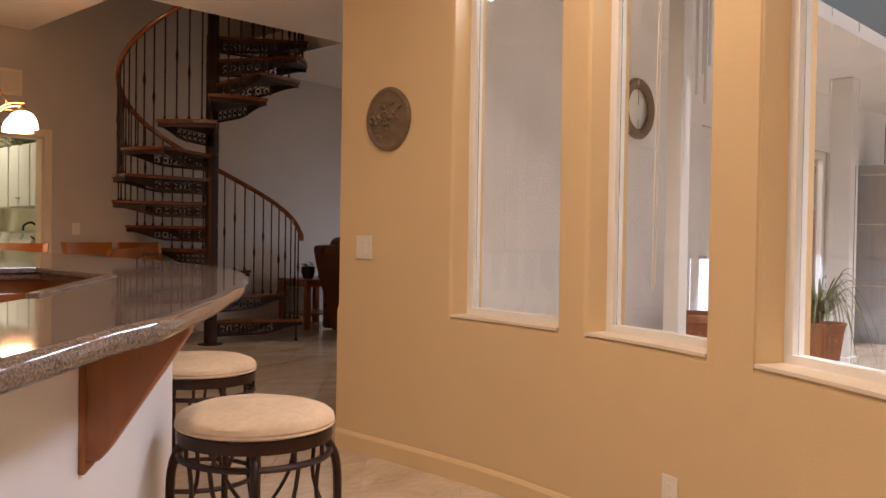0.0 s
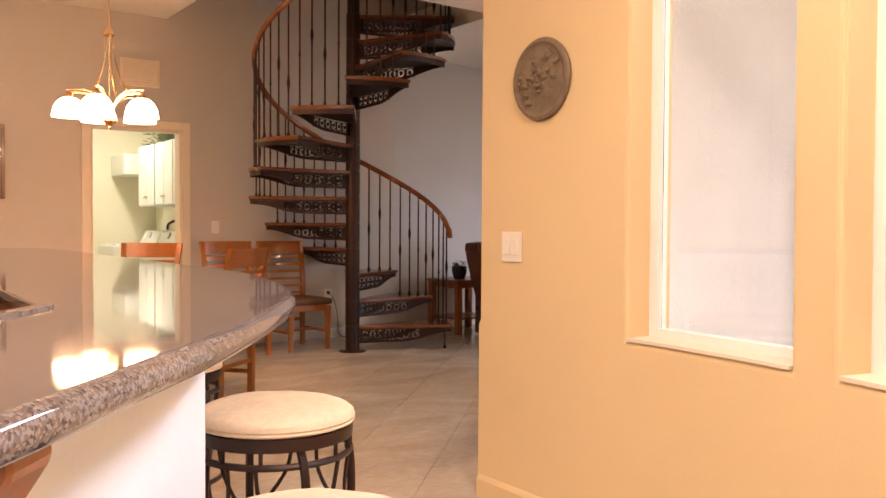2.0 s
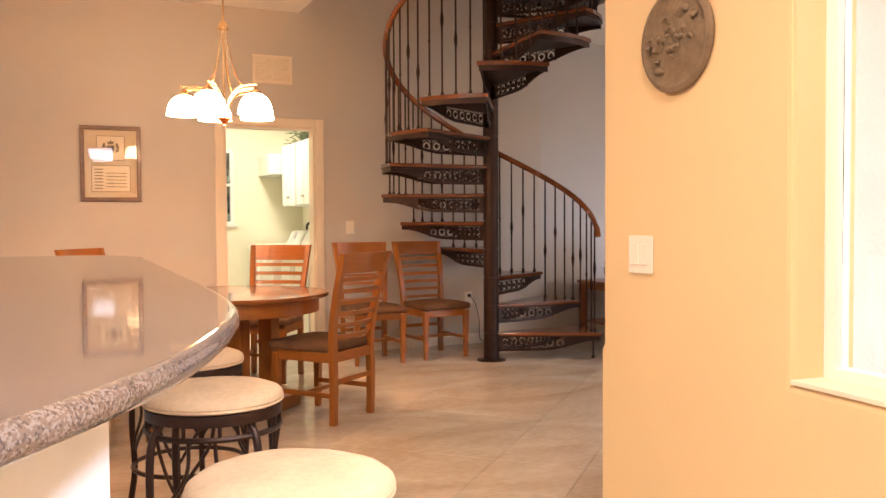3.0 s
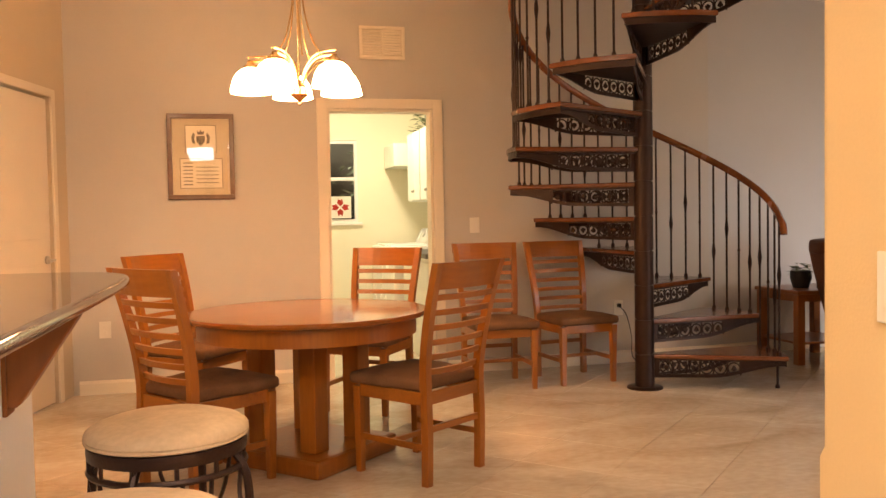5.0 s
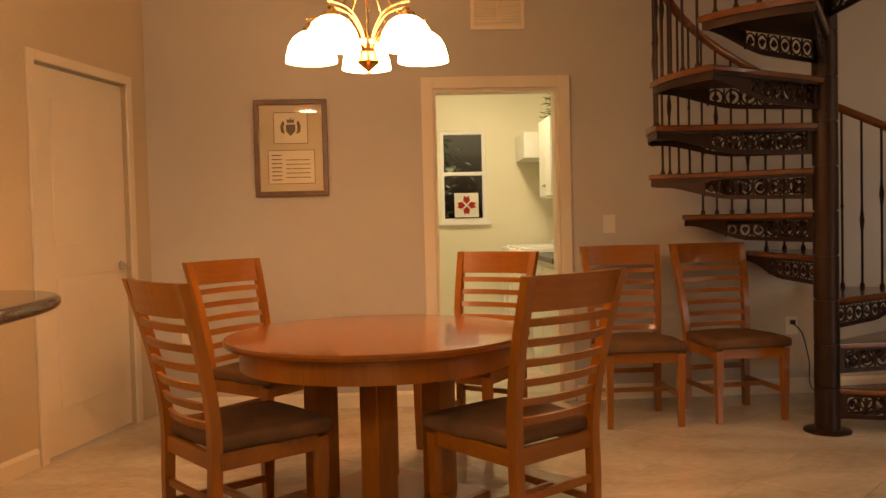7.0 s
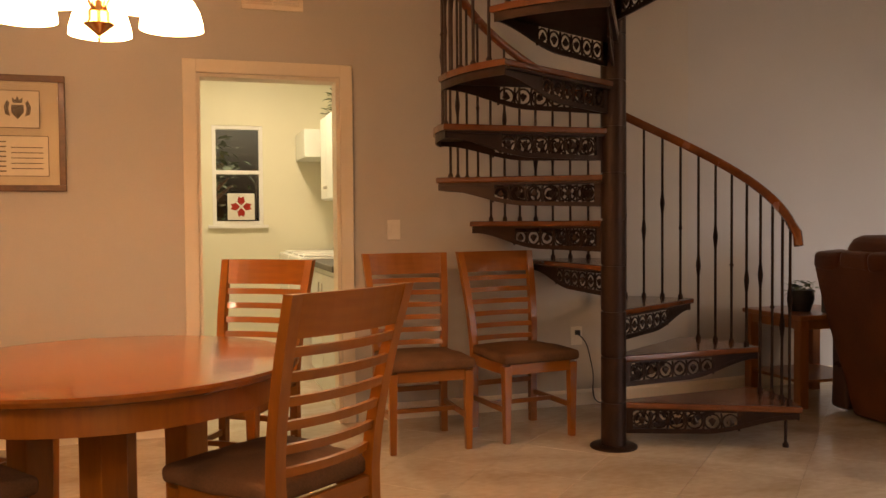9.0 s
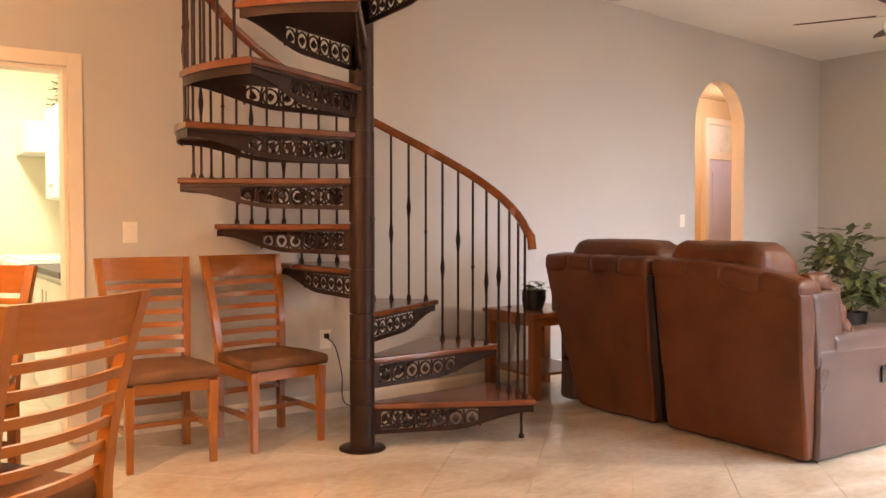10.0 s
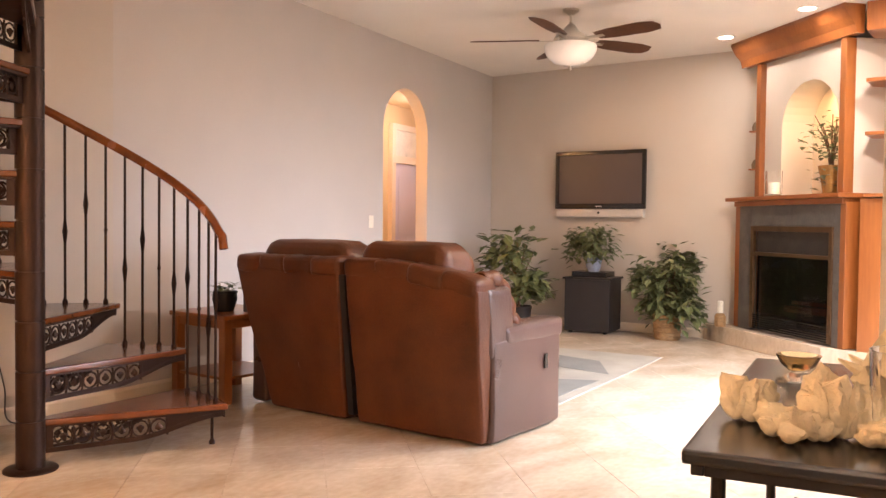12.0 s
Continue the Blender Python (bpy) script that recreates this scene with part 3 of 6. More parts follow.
def patio_doors():
    w = thing("door_2", "white framed glazed patio doors", "door", kind="structure")
    X0, X1, Y = 6.64, 9.64, 3.43
    for k in range(3):
        a = X0 + k
        for bx in (box(a, a + 0.07, Y - 0.03, Y + 0.03, 0.0, 2.1, 0.004), box(a + 0.93, a + 1.0, Y - 0.03, Y + 0.03, 0.0, 2.1, 0.004),
                   box(a + 0.07, a + 0.93, Y - 0.03, Y + 0.03, 0.0, 0.12, 0.004), box(a + 0.07, a + 0.93, Y - 0.03, Y + 0.03, 2.02, 2.1, 0.004)):
            part("door_frame", bx, PAINT_WHITE, w)
        if k == 0:
            part("door_panel", box(a + 0.07, a + 0.93, Y - 0.018, Y + 0.018, 0.12, 2.02, 0.004), PAINT_WHITE, w, "solid white leaf")
            continue
        pane = part("pane", box(a + 0.07, a + 0.93, Y - 0.004, Y + 0.004, 0.12, 2.02), GLASS, w)
        pane.visible_shadow = False
    part("door_handle", tube([(X0 + 0.035, Y - 0.03, 1.0), (X0 + 0.035, Y - 0.08, 1.0), (X0 + 0.14, Y - 0.085, 1.0)], 0.01), NICKEL, w)


patio_doors()

# laundry room behind the doorway
for _n, _a in (("wall_laundry_west", (1.9, 2.0, WN + 0.14, 11.7, 0, 2.8)), ("wall_laundry_east", (4.1, 4.2, WN + 0.14, 11.7, 0, 2.8))):
    tagged(part(_n, box(*_a), PAINT_LAUNDRY, None, kind="structure"), "pale yellow laundry room wall", "wall")
tagged(wall("wall_laundry_north", (1.9, 11.6), (4.2, 11.6), 0.14, 0, 2.8, [(2.80 - 1.9, 3.25 - 1.9, 1.18, 2.08)], PAINT_LAUNDRY), "pale yellow laundry wall with a window", "wall")
tagged(part("ceiling_laundry", box(1.9, 4.2, WN + 0.14, 11.74, 2.8, 2.9), PLASTER_WHITE, None, kind="structure"), "white laundry room ceiling", "ceiling")

# ---- spiral staircase ----
PX, PY = 4.706, 7.666
RISE, STEP, A0, ROUT = 0.24, 29.3, -26.0, 0.93


def polar(r, deg, z):
    a = radians(deg)
    return Vector((r * math.cos(a), r * math.sin(a), z))


def bracket(bm_frame, bm_scroll):
    """Iron bracket in the local plane y = 0 below a tread: x along the radius, z down from 0."""
    n = 26
    low = []
    for k in range(n + 1):
        x = 0.06 + (ROUT - 0.06) * k / n
        u = (x - 0.06) / (ROUT - 0.06)
        drop = 0.165 - 0.02 * u if u < 0.45 else 0.156 - 0.088 * (0.5 - 0.5 * math.cos(math.pi * (u - 0.45) / 0.55))
        low.append((x, -drop))
    for (xa, za), (xb, zb) in zip(low, low[1:]):
        for lo, hi in ((0.0, 0.03), (-1, 0.026)):
            if lo == 0.0:
                za0, zb0, za1, zb1 = -0.042, -0.042, 0.0, 0.0
            else:
                za0, zb0, za1, zb1 = za, zb, za + 0.024, zb + 0.024
            vs = [bm_frame.verts.new(p) for p in ((xa, -0.006, za0), (xb, -0.006, zb0), (xb, 0.006, zb0), (xa, 0.006, za0), (xa, -0.006, za1), (xb, -0.006, zb1), (xb, 0.006, zb1), (xa, 0.006, za1))]
            for q in ((0, 1, 2, 3), (4, 5, 6, 7), (0, 1, 5, 4), (1, 2, 6, 5), (2, 3, 7, 6), (3, 0, 4, 7)):
                bm_frame.faces.new([vs[i] for i in q])
    # solid web towards the tip, ornament nearer the pole
    tip = [(x, z) for x, z in low if x > 0.60]
    prev = None
    for x, z in tip:
        cur = [bm_frame.verts.new(p) for p in ((x, -0.004, -0.03), (x, 0.004, -0.03), (x, 0.004, z + 0.012), (x, -0.004, z + 0.012))]
        if prev:
            for k in range(4):
                bm_frame.faces.new((prev[k], prev[(k + 1) % 4], cur[(k + 1) % 4], cur[k]))
        else:
            bm_frame.faces.new(cur)
        prev = cur
    bm_frame.faces.new(prev)
    box(0.055, 0.10, -0.005, 0.005, -0.16, -0.03, bm=bm_frame)
    cx = 0.145
    k = 0
    while cx < 0.60:
        zc, rr = -0.092, 0.040
        pts = [(cx + rr * math.cos(a), 0, zc + rr * math.sin(a)) for a in [2 * math.pi * i / 14 for i in range(14)]]
        tube(pts, 0.0055, bm_scroll, 5, closed=True)
        up = 1 if k % 2 == 0 else -1
        for da in (-0.9, 0.0, 0.9):
            dx, dz = math.sin(da) * 0.018, up * math.cos(da) * 0.018
            tube([(cx, 0, zc - up * 0.022), (cx + dx * 0.7, 0, zc + dz * 0.4), (cx + dx, 0, zc + dz)], [0.003, 0.011, 0.007], bm_scroll, 5)
        tube([(cx + 0.042, 0, zc + 0.045), (cx + 0.05, 0, zc), (cx + 0.042, 0, zc - 0.045)], 0.006, bm_scroll, 5)
        cx += 0.09
        k += 1


def staircase():
    st = thing("spiral_staircase", "dark iron spiral staircase with stained oak treads and rail", "staircase", pose(PX, PY, 0))
    part("pole", tube([(0, 0, 0.0), (0, 0, 4.3)], 0.058, seg=24), IRON, st, "dark bronze centre pole", True)
    part("base_plate", lathe([(0.125, 0.0), (0.125, 0.008), (0.118, 0.014), (0.066, 0.016), (0.062, 0.03)], 28), IRON, st, "", True)
    # one tread, made once
    wood = bmesh.new()
    outline = [(0.062, -0.012)] + [tuple(polar(ROUT + 0.015, k, 0).xy) for k in (-1.5, 6, 13, 20, 27, 33)] + [tuple(polar(0.064, 64, 0).xy)]
    prism(outline, -0.032, 0.0, 0.008, wood)
    wood_me = part("tread", wood, TREAD_WOOD, st, "glossy dark oak tread")
    carrier = bmesh.new()
    bracket(carrier, bmesh.new())
    # rim plate and back edge under the board
    prev = None
    for k in range(0, 9):
        a = -0.5 + 33 * k / 8
        cur = [carrier.verts.new(polar(r, a, z)) for r, z in ((ROUT - 0.004, -0.034), (ROUT + 0.004, -0.034), (ROUT + 0.004, -0.072), (ROUT - 0.004, -0.072))]
        if prev:
            for i in range(4):
                carrier.faces.new((prev[i], prev[(i + 1) % 4], cur[(i + 1) % 4], cur[i]))
        else:
            carrier.faces.new(cur)
        prev = cur
    carrier.faces.new(prev)
    prism([(0.06, 0.0)] + [tuple(polar(ROUT, k, 0).xy) for k in (0, 8, 16, 24, 32.5)] + [tuple(polar(0.06, 58, 0).xy)], -0.044, -0.033, bm=carrier)
    carrier_ob = part("tread_bracket", carrier, IRON, wood_me, "dark iron bracket with a curved lower edge")
    carrier_ob.parent = wood_me
    sc = bmesh.new()
    tmp = bmesh.new()
    bracket(tmp, sc)
    tmp.free()
    scroll_ob = part("scrollwork", sc, IRON, wood_me, "openwork iron scrolls")
    rear, rear_sc = bmesh.new(), bmesh.new()
    bracket(rear, rear_sc)
    for q in (rear, rear_sc):
        bmesh.ops.transform(q, matrix=pose(0, 0, -0.002, 0, 0, 31.5), verts=q.verts)
    rear_ob = part("tread_bracket", rear, IRON, wood_me, "dark iron bracket with a curved lower edge")
    rear_scroll = part("scrollwork", rear_sc, IRON, wood_me, "openwork iron scrolls")
    hub = part("tread_hub", tube([(0, 0, -0.23), (0, 0, 0.0)], 0.066, seg=24), IRON, wood_me, "", True)
    meshes = (wood_me.data, carrier_ob.data, scroll_ob.data, hub.data, rear_ob.data, rear_scroll.data)
    for n in range(1, 14):
        a = A0 + STEP * (n - 1)
        if n == 1:
            t, kids = wood_me, ()
        else:
            t = new("tread", meshes[0])
            t.parent = st
            t["label"] = "glossy dark oak tread"
            for nm, me in zip(("tread_bracket", "scrollwork", "tread_hub", "tread_bracket", "scrollwork"), meshes[1:]):
                c = new(nm, me)
                c.parent = t
        t.matrix_basis = pose(0, 0, RISE * n, 0, 0, a)
    # balusters
    rail_z = lambda deg: RISE * ((deg - A0) / STEP + 1) + 0.925

    def baluster(h, fancy):
        b = tube([(0, 0, 0), (0, 0, h)], 0.0075, seg=6)
        lathe([(0.015, 0.0), (0.015, 0.018), (0.008, 0.03)], 8, b)
        if fancy:
            for zc in ((0.50, 0.50) if fancy == 1 else (0.34, 0.34)):
                tube([(0, 0, zc * h / 0.85 - 0.07), (0, 0, zc * h / 0.85), (0, 0, zc * h / 0.85 + 0.07)], [0.007, 0.015, 0.007], b, 6)
        else:
            lathe([(0.007, 0.0), (0.013, 0.012), (0.007, 0.024)], 8, b, (0, 0, h * 0.45))
        return b
    cache = {}
    for n in range(1, 14):
        a = A0 + STEP * (n - 1)
        for j, da in enumerate((2.5, 9.8, 17.1, 24.4)):
            h = rail_z(a + da) - RISE * n - 0.018
            key = (j, (n + j) % 3)
            if key not in cache:
                first = part("baluster", baluster(h, key[1]), IRON, st)
                cache[key] = first.data
                ob = first
            else:
                ob = new("baluster", cache[key])
                ob.parent = st
            ob.matrix_basis = Matrix.Translation(polar(ROUT - 0.035, a + da, RISE * n))
    part("support_foot", lathe([(0.016, 0.0), (0.016, 0.016), (0.008, 0.028), (0.008, 0.17)], 10), IRON, st).matrix_basis = Matrix.Translation(polar(ROUT - 0.03, A0 + 7.0, 0.0))
    pts = [polar(ROUT - 0.035, d, rail_z(d)) for d in range(-26, 322, 4)]
    start = [polar(ROUT - 0.02, -31.0, rail_z(-26) - 0.10), polar(ROUT - 0.025, -30.2, rail_z(-26) - 0.035)]
    part("handrail", tube(start + pts, 0.026, seg=10, flat=0.85), RAIL_WOOD, st, "curved reddish oak handrail", True)
    return st


staircase()


def landing():
    x0, x1, y0, y1 = HOLE
    b = box(x1 - 0.55, x1 + 0.02, y0 - 0.0, y0 + 0.55, 3.30, 3.38, 0.006)
    ob = part("stair_landing", b, OAK, None)
    tagged(ob, "honey oak landing boards at the stairwell edge", "landing", kind="structure")


landing()


# ---- dining table and chairs ----
def dining_table():
    t = thing("dining_table", "round honey oak pedestal dining table with a deep apron", "table", pose(2.30, 6.62, 0, 0, 0, 45))
    part("tabletop", lathe([(0.0, 0.728), (0.60, 0.728), (0.615, 0.735), (0.618, 0.748), (0.612, 0.757), (0.58, 0.76), (0.0, 0.76)], 64, close=False), OAK_TOP, t, "glossy round oak top", True)
    part("apron", lathe([(0.535, 0.64), (0.555, 0.64), (0.555, 0.728), (0.535, 0.728), (0.535, 0.64)], 56, close=False), OAK, t, "", True)
    for sx in (-1, 1):
        for sy in (-1, 1):
            part("leg", box(-0.05, 0.05, -0.05, 0.05, 0.09, 0.728, 0.006, turn=pose(sx * 0.17, sy * 0.17, 0)), OAK, t)
    part("base", box(-0.32, 0.32, -0.32, 0.32, 0.0, 0.09, 0.02), OAK, t, "square plinth base")


dining_table()


def chair():
    t = thing("dining_chair", "honey oak ladder-back dining chair with a brown padded seat", "chair", group="ladder-back dining chairs")
    rail = [(0, -0.21, 0.0), (0, -0.215, 0.25), (0, -0.21, 0.46), (0, -0.225, 0.62), (0, -0.265, 0.81), (0, -0.325, 1.02)]
    for sx in (-1, 1):
        b = bmesh.new()
        prev = None
        for k, p in enumerate(bezier(rail, 4)):
            x = sx * (0.195 + 0.035 * max(0, p.z - 0.46) / 0.54)
            w, d = 0.019, 0.021 - 0.006 * abs(p.z - 0.46)
            cur = [b.verts.new((x + i * w, p.y + j * d, p.z)) for i, j in ((-1, -1), (1, -1), (1, 1), (-1, 1))]
            if prev:
                for i in range(4):
                    b.faces.new((prev[i], prev[(i + 1) % 4], cur[(i + 1) % 4], cur[i]))
            else:
                b.faces.new(cur)
            prev = cur
        b.faces.new(prev)
        bmesh.ops.bevel(b, geom=[e for e in b.edges if e.calc_face_angle(0) > 0.8], offset=0.004, segments=1, affect="EDGES")
        part("back_post", b, OAK, t)

    def slat(z0, z1, th):
        b = bmesh.new()
        prev = None
        n = 8
        yz = lambda z: -0.225 - (z - 0.62) * 0.25
        for k in range(n + 1):
            u = -1 + 2 * k / n
            half = 0.195 + 0.035 * (z0 - 0.46) / 0.54 - 0.008
            bow = -0.030 * (1 - u * u)
            cur = [b.verts.new((u * half, yz(z) + bow + o, z)) for z, o in ((z0, -th), (z0, th), (z1, th), (z1, -th))]
            if prev:
                for i in range(4):
                    b.faces.new((prev[i], prev[(i + 1) % 4], cur[(i + 1) % 4], cur[i]))
            else:
                b.faces.new(cur)
            prev = cur
        b.faces.new(prev)
        return b
    part("crest_rail", slat(0.90, 1.02, 0.011), OAK_FLAT, t, "wide curved top rail")
    for k in range(6):
        z = 0.505 + k * 0.069
        part("slat", slat(z, z + 0.027, 0.009), OAK_FLAT, t)
    for sx in (-1, 1):
        b = box(-0.024, 0.024, -0.024, 0.024, 0, 0.42, 0.005)
        for v in b.verts:
            f = 0.68 + 0.32 * v.co.z / 0.42
            v.co.x, v.co.y = v.co.x * f + sx * 0.205, v.co.y * f + 0.205
        part("front_leg", b, OAK, t)
        part("side_stretcher", box(sx * 0.2 - 0.009, sx * 0.2 + 0.009, -0.20, 0.19, 0.16, 0.19, 0.004), OAK_FLAT, t)
        part("side_apron", box(sx * 0.205 - 0.011, sx * 0.205 + 0.011, -0.20, 0.19, 0.37, 0.43, 0.003), OAK_FLAT, t)
    part("cross_stretcher", box(-0.195, 0.195, -0.01, 0.01, 0.165, 0.19, 0.004), OAK_FLAT, t)
    part("back_stretcher", box(-0.19, 0.19, -0.222, -0.204, 0.24, 0.27, 0.004), OAK_FLAT, t)
    part("front_apron", box(-0.19, 0.19, 0.195, 0.217, 0.37, 0.43, 0.003), OAK_FLAT, t)
    part("back_apron", box(-0.19, 0.19, -0.222, -0.20, 0.37, 0.43, 0.003), OAK_FLAT, t)
    s = box(-0.238, 0.238, -0.205, 0.248, 0.43, 0.485, 0.026, seg=4)
    bmesh.ops.subdivide_edges(s, edges=[e for e in s.edges if e.calc_length() > 0.2], cuts=5, use_grid_fill=True)
    for v in s.verts:
        if v.co.z > 0.46:
            v.co.z += 0.026 * max(0, 1 - (v.co.x / 0.24) ** 2) * max(0, 1 - ((v.co.y - 0.02) / 0.24) ** 2)
        if v.co.y < 0:
            v.co.x *= 0.90
    part("seat", s, SUEDE, t, "brown padded seat", True)
    return t


CHAIRS = [(2.80, 6.25, 37.0), (1.80, 6.33, -52.0), (1.705, 7.53, -127.5), (2.76, 7.66, 146.0), (3.76, 8.08, 180.0), (4.37, 8.13, 187.0)]
_first = chair()
_first.matrix_world = pose(CHAIRS[0][0], CHAIRS[0][1], 0, 0, 0, CHAIRS[0][2])
for _x, _y, _r in CHAIRS[1:]:
    copy_thing(_first, pose(_x, _y, 0, 0, 0, _r))


# ---- chandelier ----
def chandelier():
    top = CEIL - 0.03
    t = thing("chandelier", "brass five-arm chandelier with lit white glass bell shades", "chandelier", pose(2.288, 6.69, 0.04))
    part("finial", lathe([(0.004, 1.768), (0.007, 1.778), (0.005, 1.786), (0.022, 1.80), (0.05, 1.824), (0.05, 1.828), (0.044, 1.83), (0.044, 1.86), (0.036, 1.864), (0.014, 1.90)], 20), BRASS, t, "", True)
    part("stem", tube([(0, 0, 1.88), (0, 0, 2.40)], 0.006, seg=8), BRASS, t)
    part("cap", lathe([(0.03, 2.385), (0.036, 2.395), (0.026, 2.42), (0.01, 2.44), (0.006, 2.47)], 20), BRASS, t, "", True)
    part("hanging_rod", tube([(0, 0, 2.46), (0, 0, top - 0.02)], 0.0055, seg=8), BRASS, t)
    part("canopy", lathe([(0.012, top - 0.04), (0.055, top - 0.02), (0.06, top)], 20), BRASS, t, "", True)
    for k in range(5):
        a = 22 + 72 * k
        sh = part("shade", lathe([(0.028, 1.965), (0.048, 1.958), (0.074, 1.938), (0.094, 1.905), (0.105, 1.865), (0.108, 1.838), (0.103, 1.84), (0.090, 1.90), (0.070, 1.932), (0.044, 1.951), (0.028, 1.957)], 28, at=tuple(polar(0.246, a, 0)), close=False), SHADE_LIT, t, "glowing opal glass bell shade", True)
        pts = bezier([polar(0.016, a, 1.865), polar(0.055, a, 1.94), polar(0.13, a, 1.995), polar(0.246, a, 2.0), polar(0.262, a, 1.995)], 6)
        b = tube(pts, 0.006, seg=6)
        tube([p + Vector((0, 0, 0.022)) for p in pts[3:]], 0.005, b, 6)
        part("arm", b, BRASS, t, "", True)
        part("cup", lathe([(0.012, 1.955), (0.034, 1.962), (0.034, 1.978), (0.012, 1.998)], 14, at=tuple(polar(0.246, a, 0))), BRASS, t, "", True)
        part("upper_rod", tube(bezier([polar(0.022, a + 36, 2.39), polar(0.035, a + 36, 2.25), polar(0.075, a + 36, 2.10), polar(0.14, a + 36, 2.0)], 5), 0.0045, seg=6), BRASS, t, "", True)


chandelier()


# ---- breakfast bar ----
EDGE = [(-1.6, 0.16), (-1.0, 0.22), (-0.4, 0.36), (0.05, 0.58), (0.34, 0.80), (0.53, 0.975), (0.64, 1.06), (0.76, 1.19), (0.88, 1.32), (1.0, 1.465), (1.12, 1.61), (1.25, 1.79), (1.37, 1.975), (1.46, 2.16), (1.55, 2.43), (1.605, 2.70), (1.625, 3.05), (1.63, 3.5), (1.635, 3.9), (1.64, 4.4), (1.64, 4.85), (1.625, 5.10), (1.57, 5.26), (1.45, 5.36), (1.28, 5.39)]


def bullnosed_slab(outline, z0, z1):
    """A slab over a flat outline, its whole edge a half round."""
    pts = [Vector((x, y, 0)) for x, y in outline]
    n = len(pts)
    turn = 1 if sum(pts[k].x * pts[k - n + 1].y - pts[k - n + 1].x * pts[k].y for k in range(n)) > 0 else -1
    r = (z1 - z0) / 2
    inward = []
    for k in range(n):
        a, c = (pts[k] - pts[k - 1]).normalized(), (pts[(k + 1) % n] - pts[k]).normalized()
        m = (a + c).normalized()
        inward.append(Vector((-m.y, m.x, 0)) * turn / max(0.5, m.dot(a)))
    b = bmesh.new()
    rings = []
    for q in range(11):
        w = -math.pi / 2 + math.pi * q / 10
        rings.append([b.verts.new(p + d * r * (1 - math.cos(w)) + Vector((0, 0, z0 + r + r * math.sin(w)))) for p, d in zip(pts, inward)])
    for lo, hi in zip(rings, rings[1:]):
        for k in range(n):
            b.faces.new((lo[k], lo[(k + 1) % n], hi[(k + 1) % n], hi[k]))
    b.faces.new(list(reversed(rings[0])))
    b.faces.new(rings[-1])
    return b


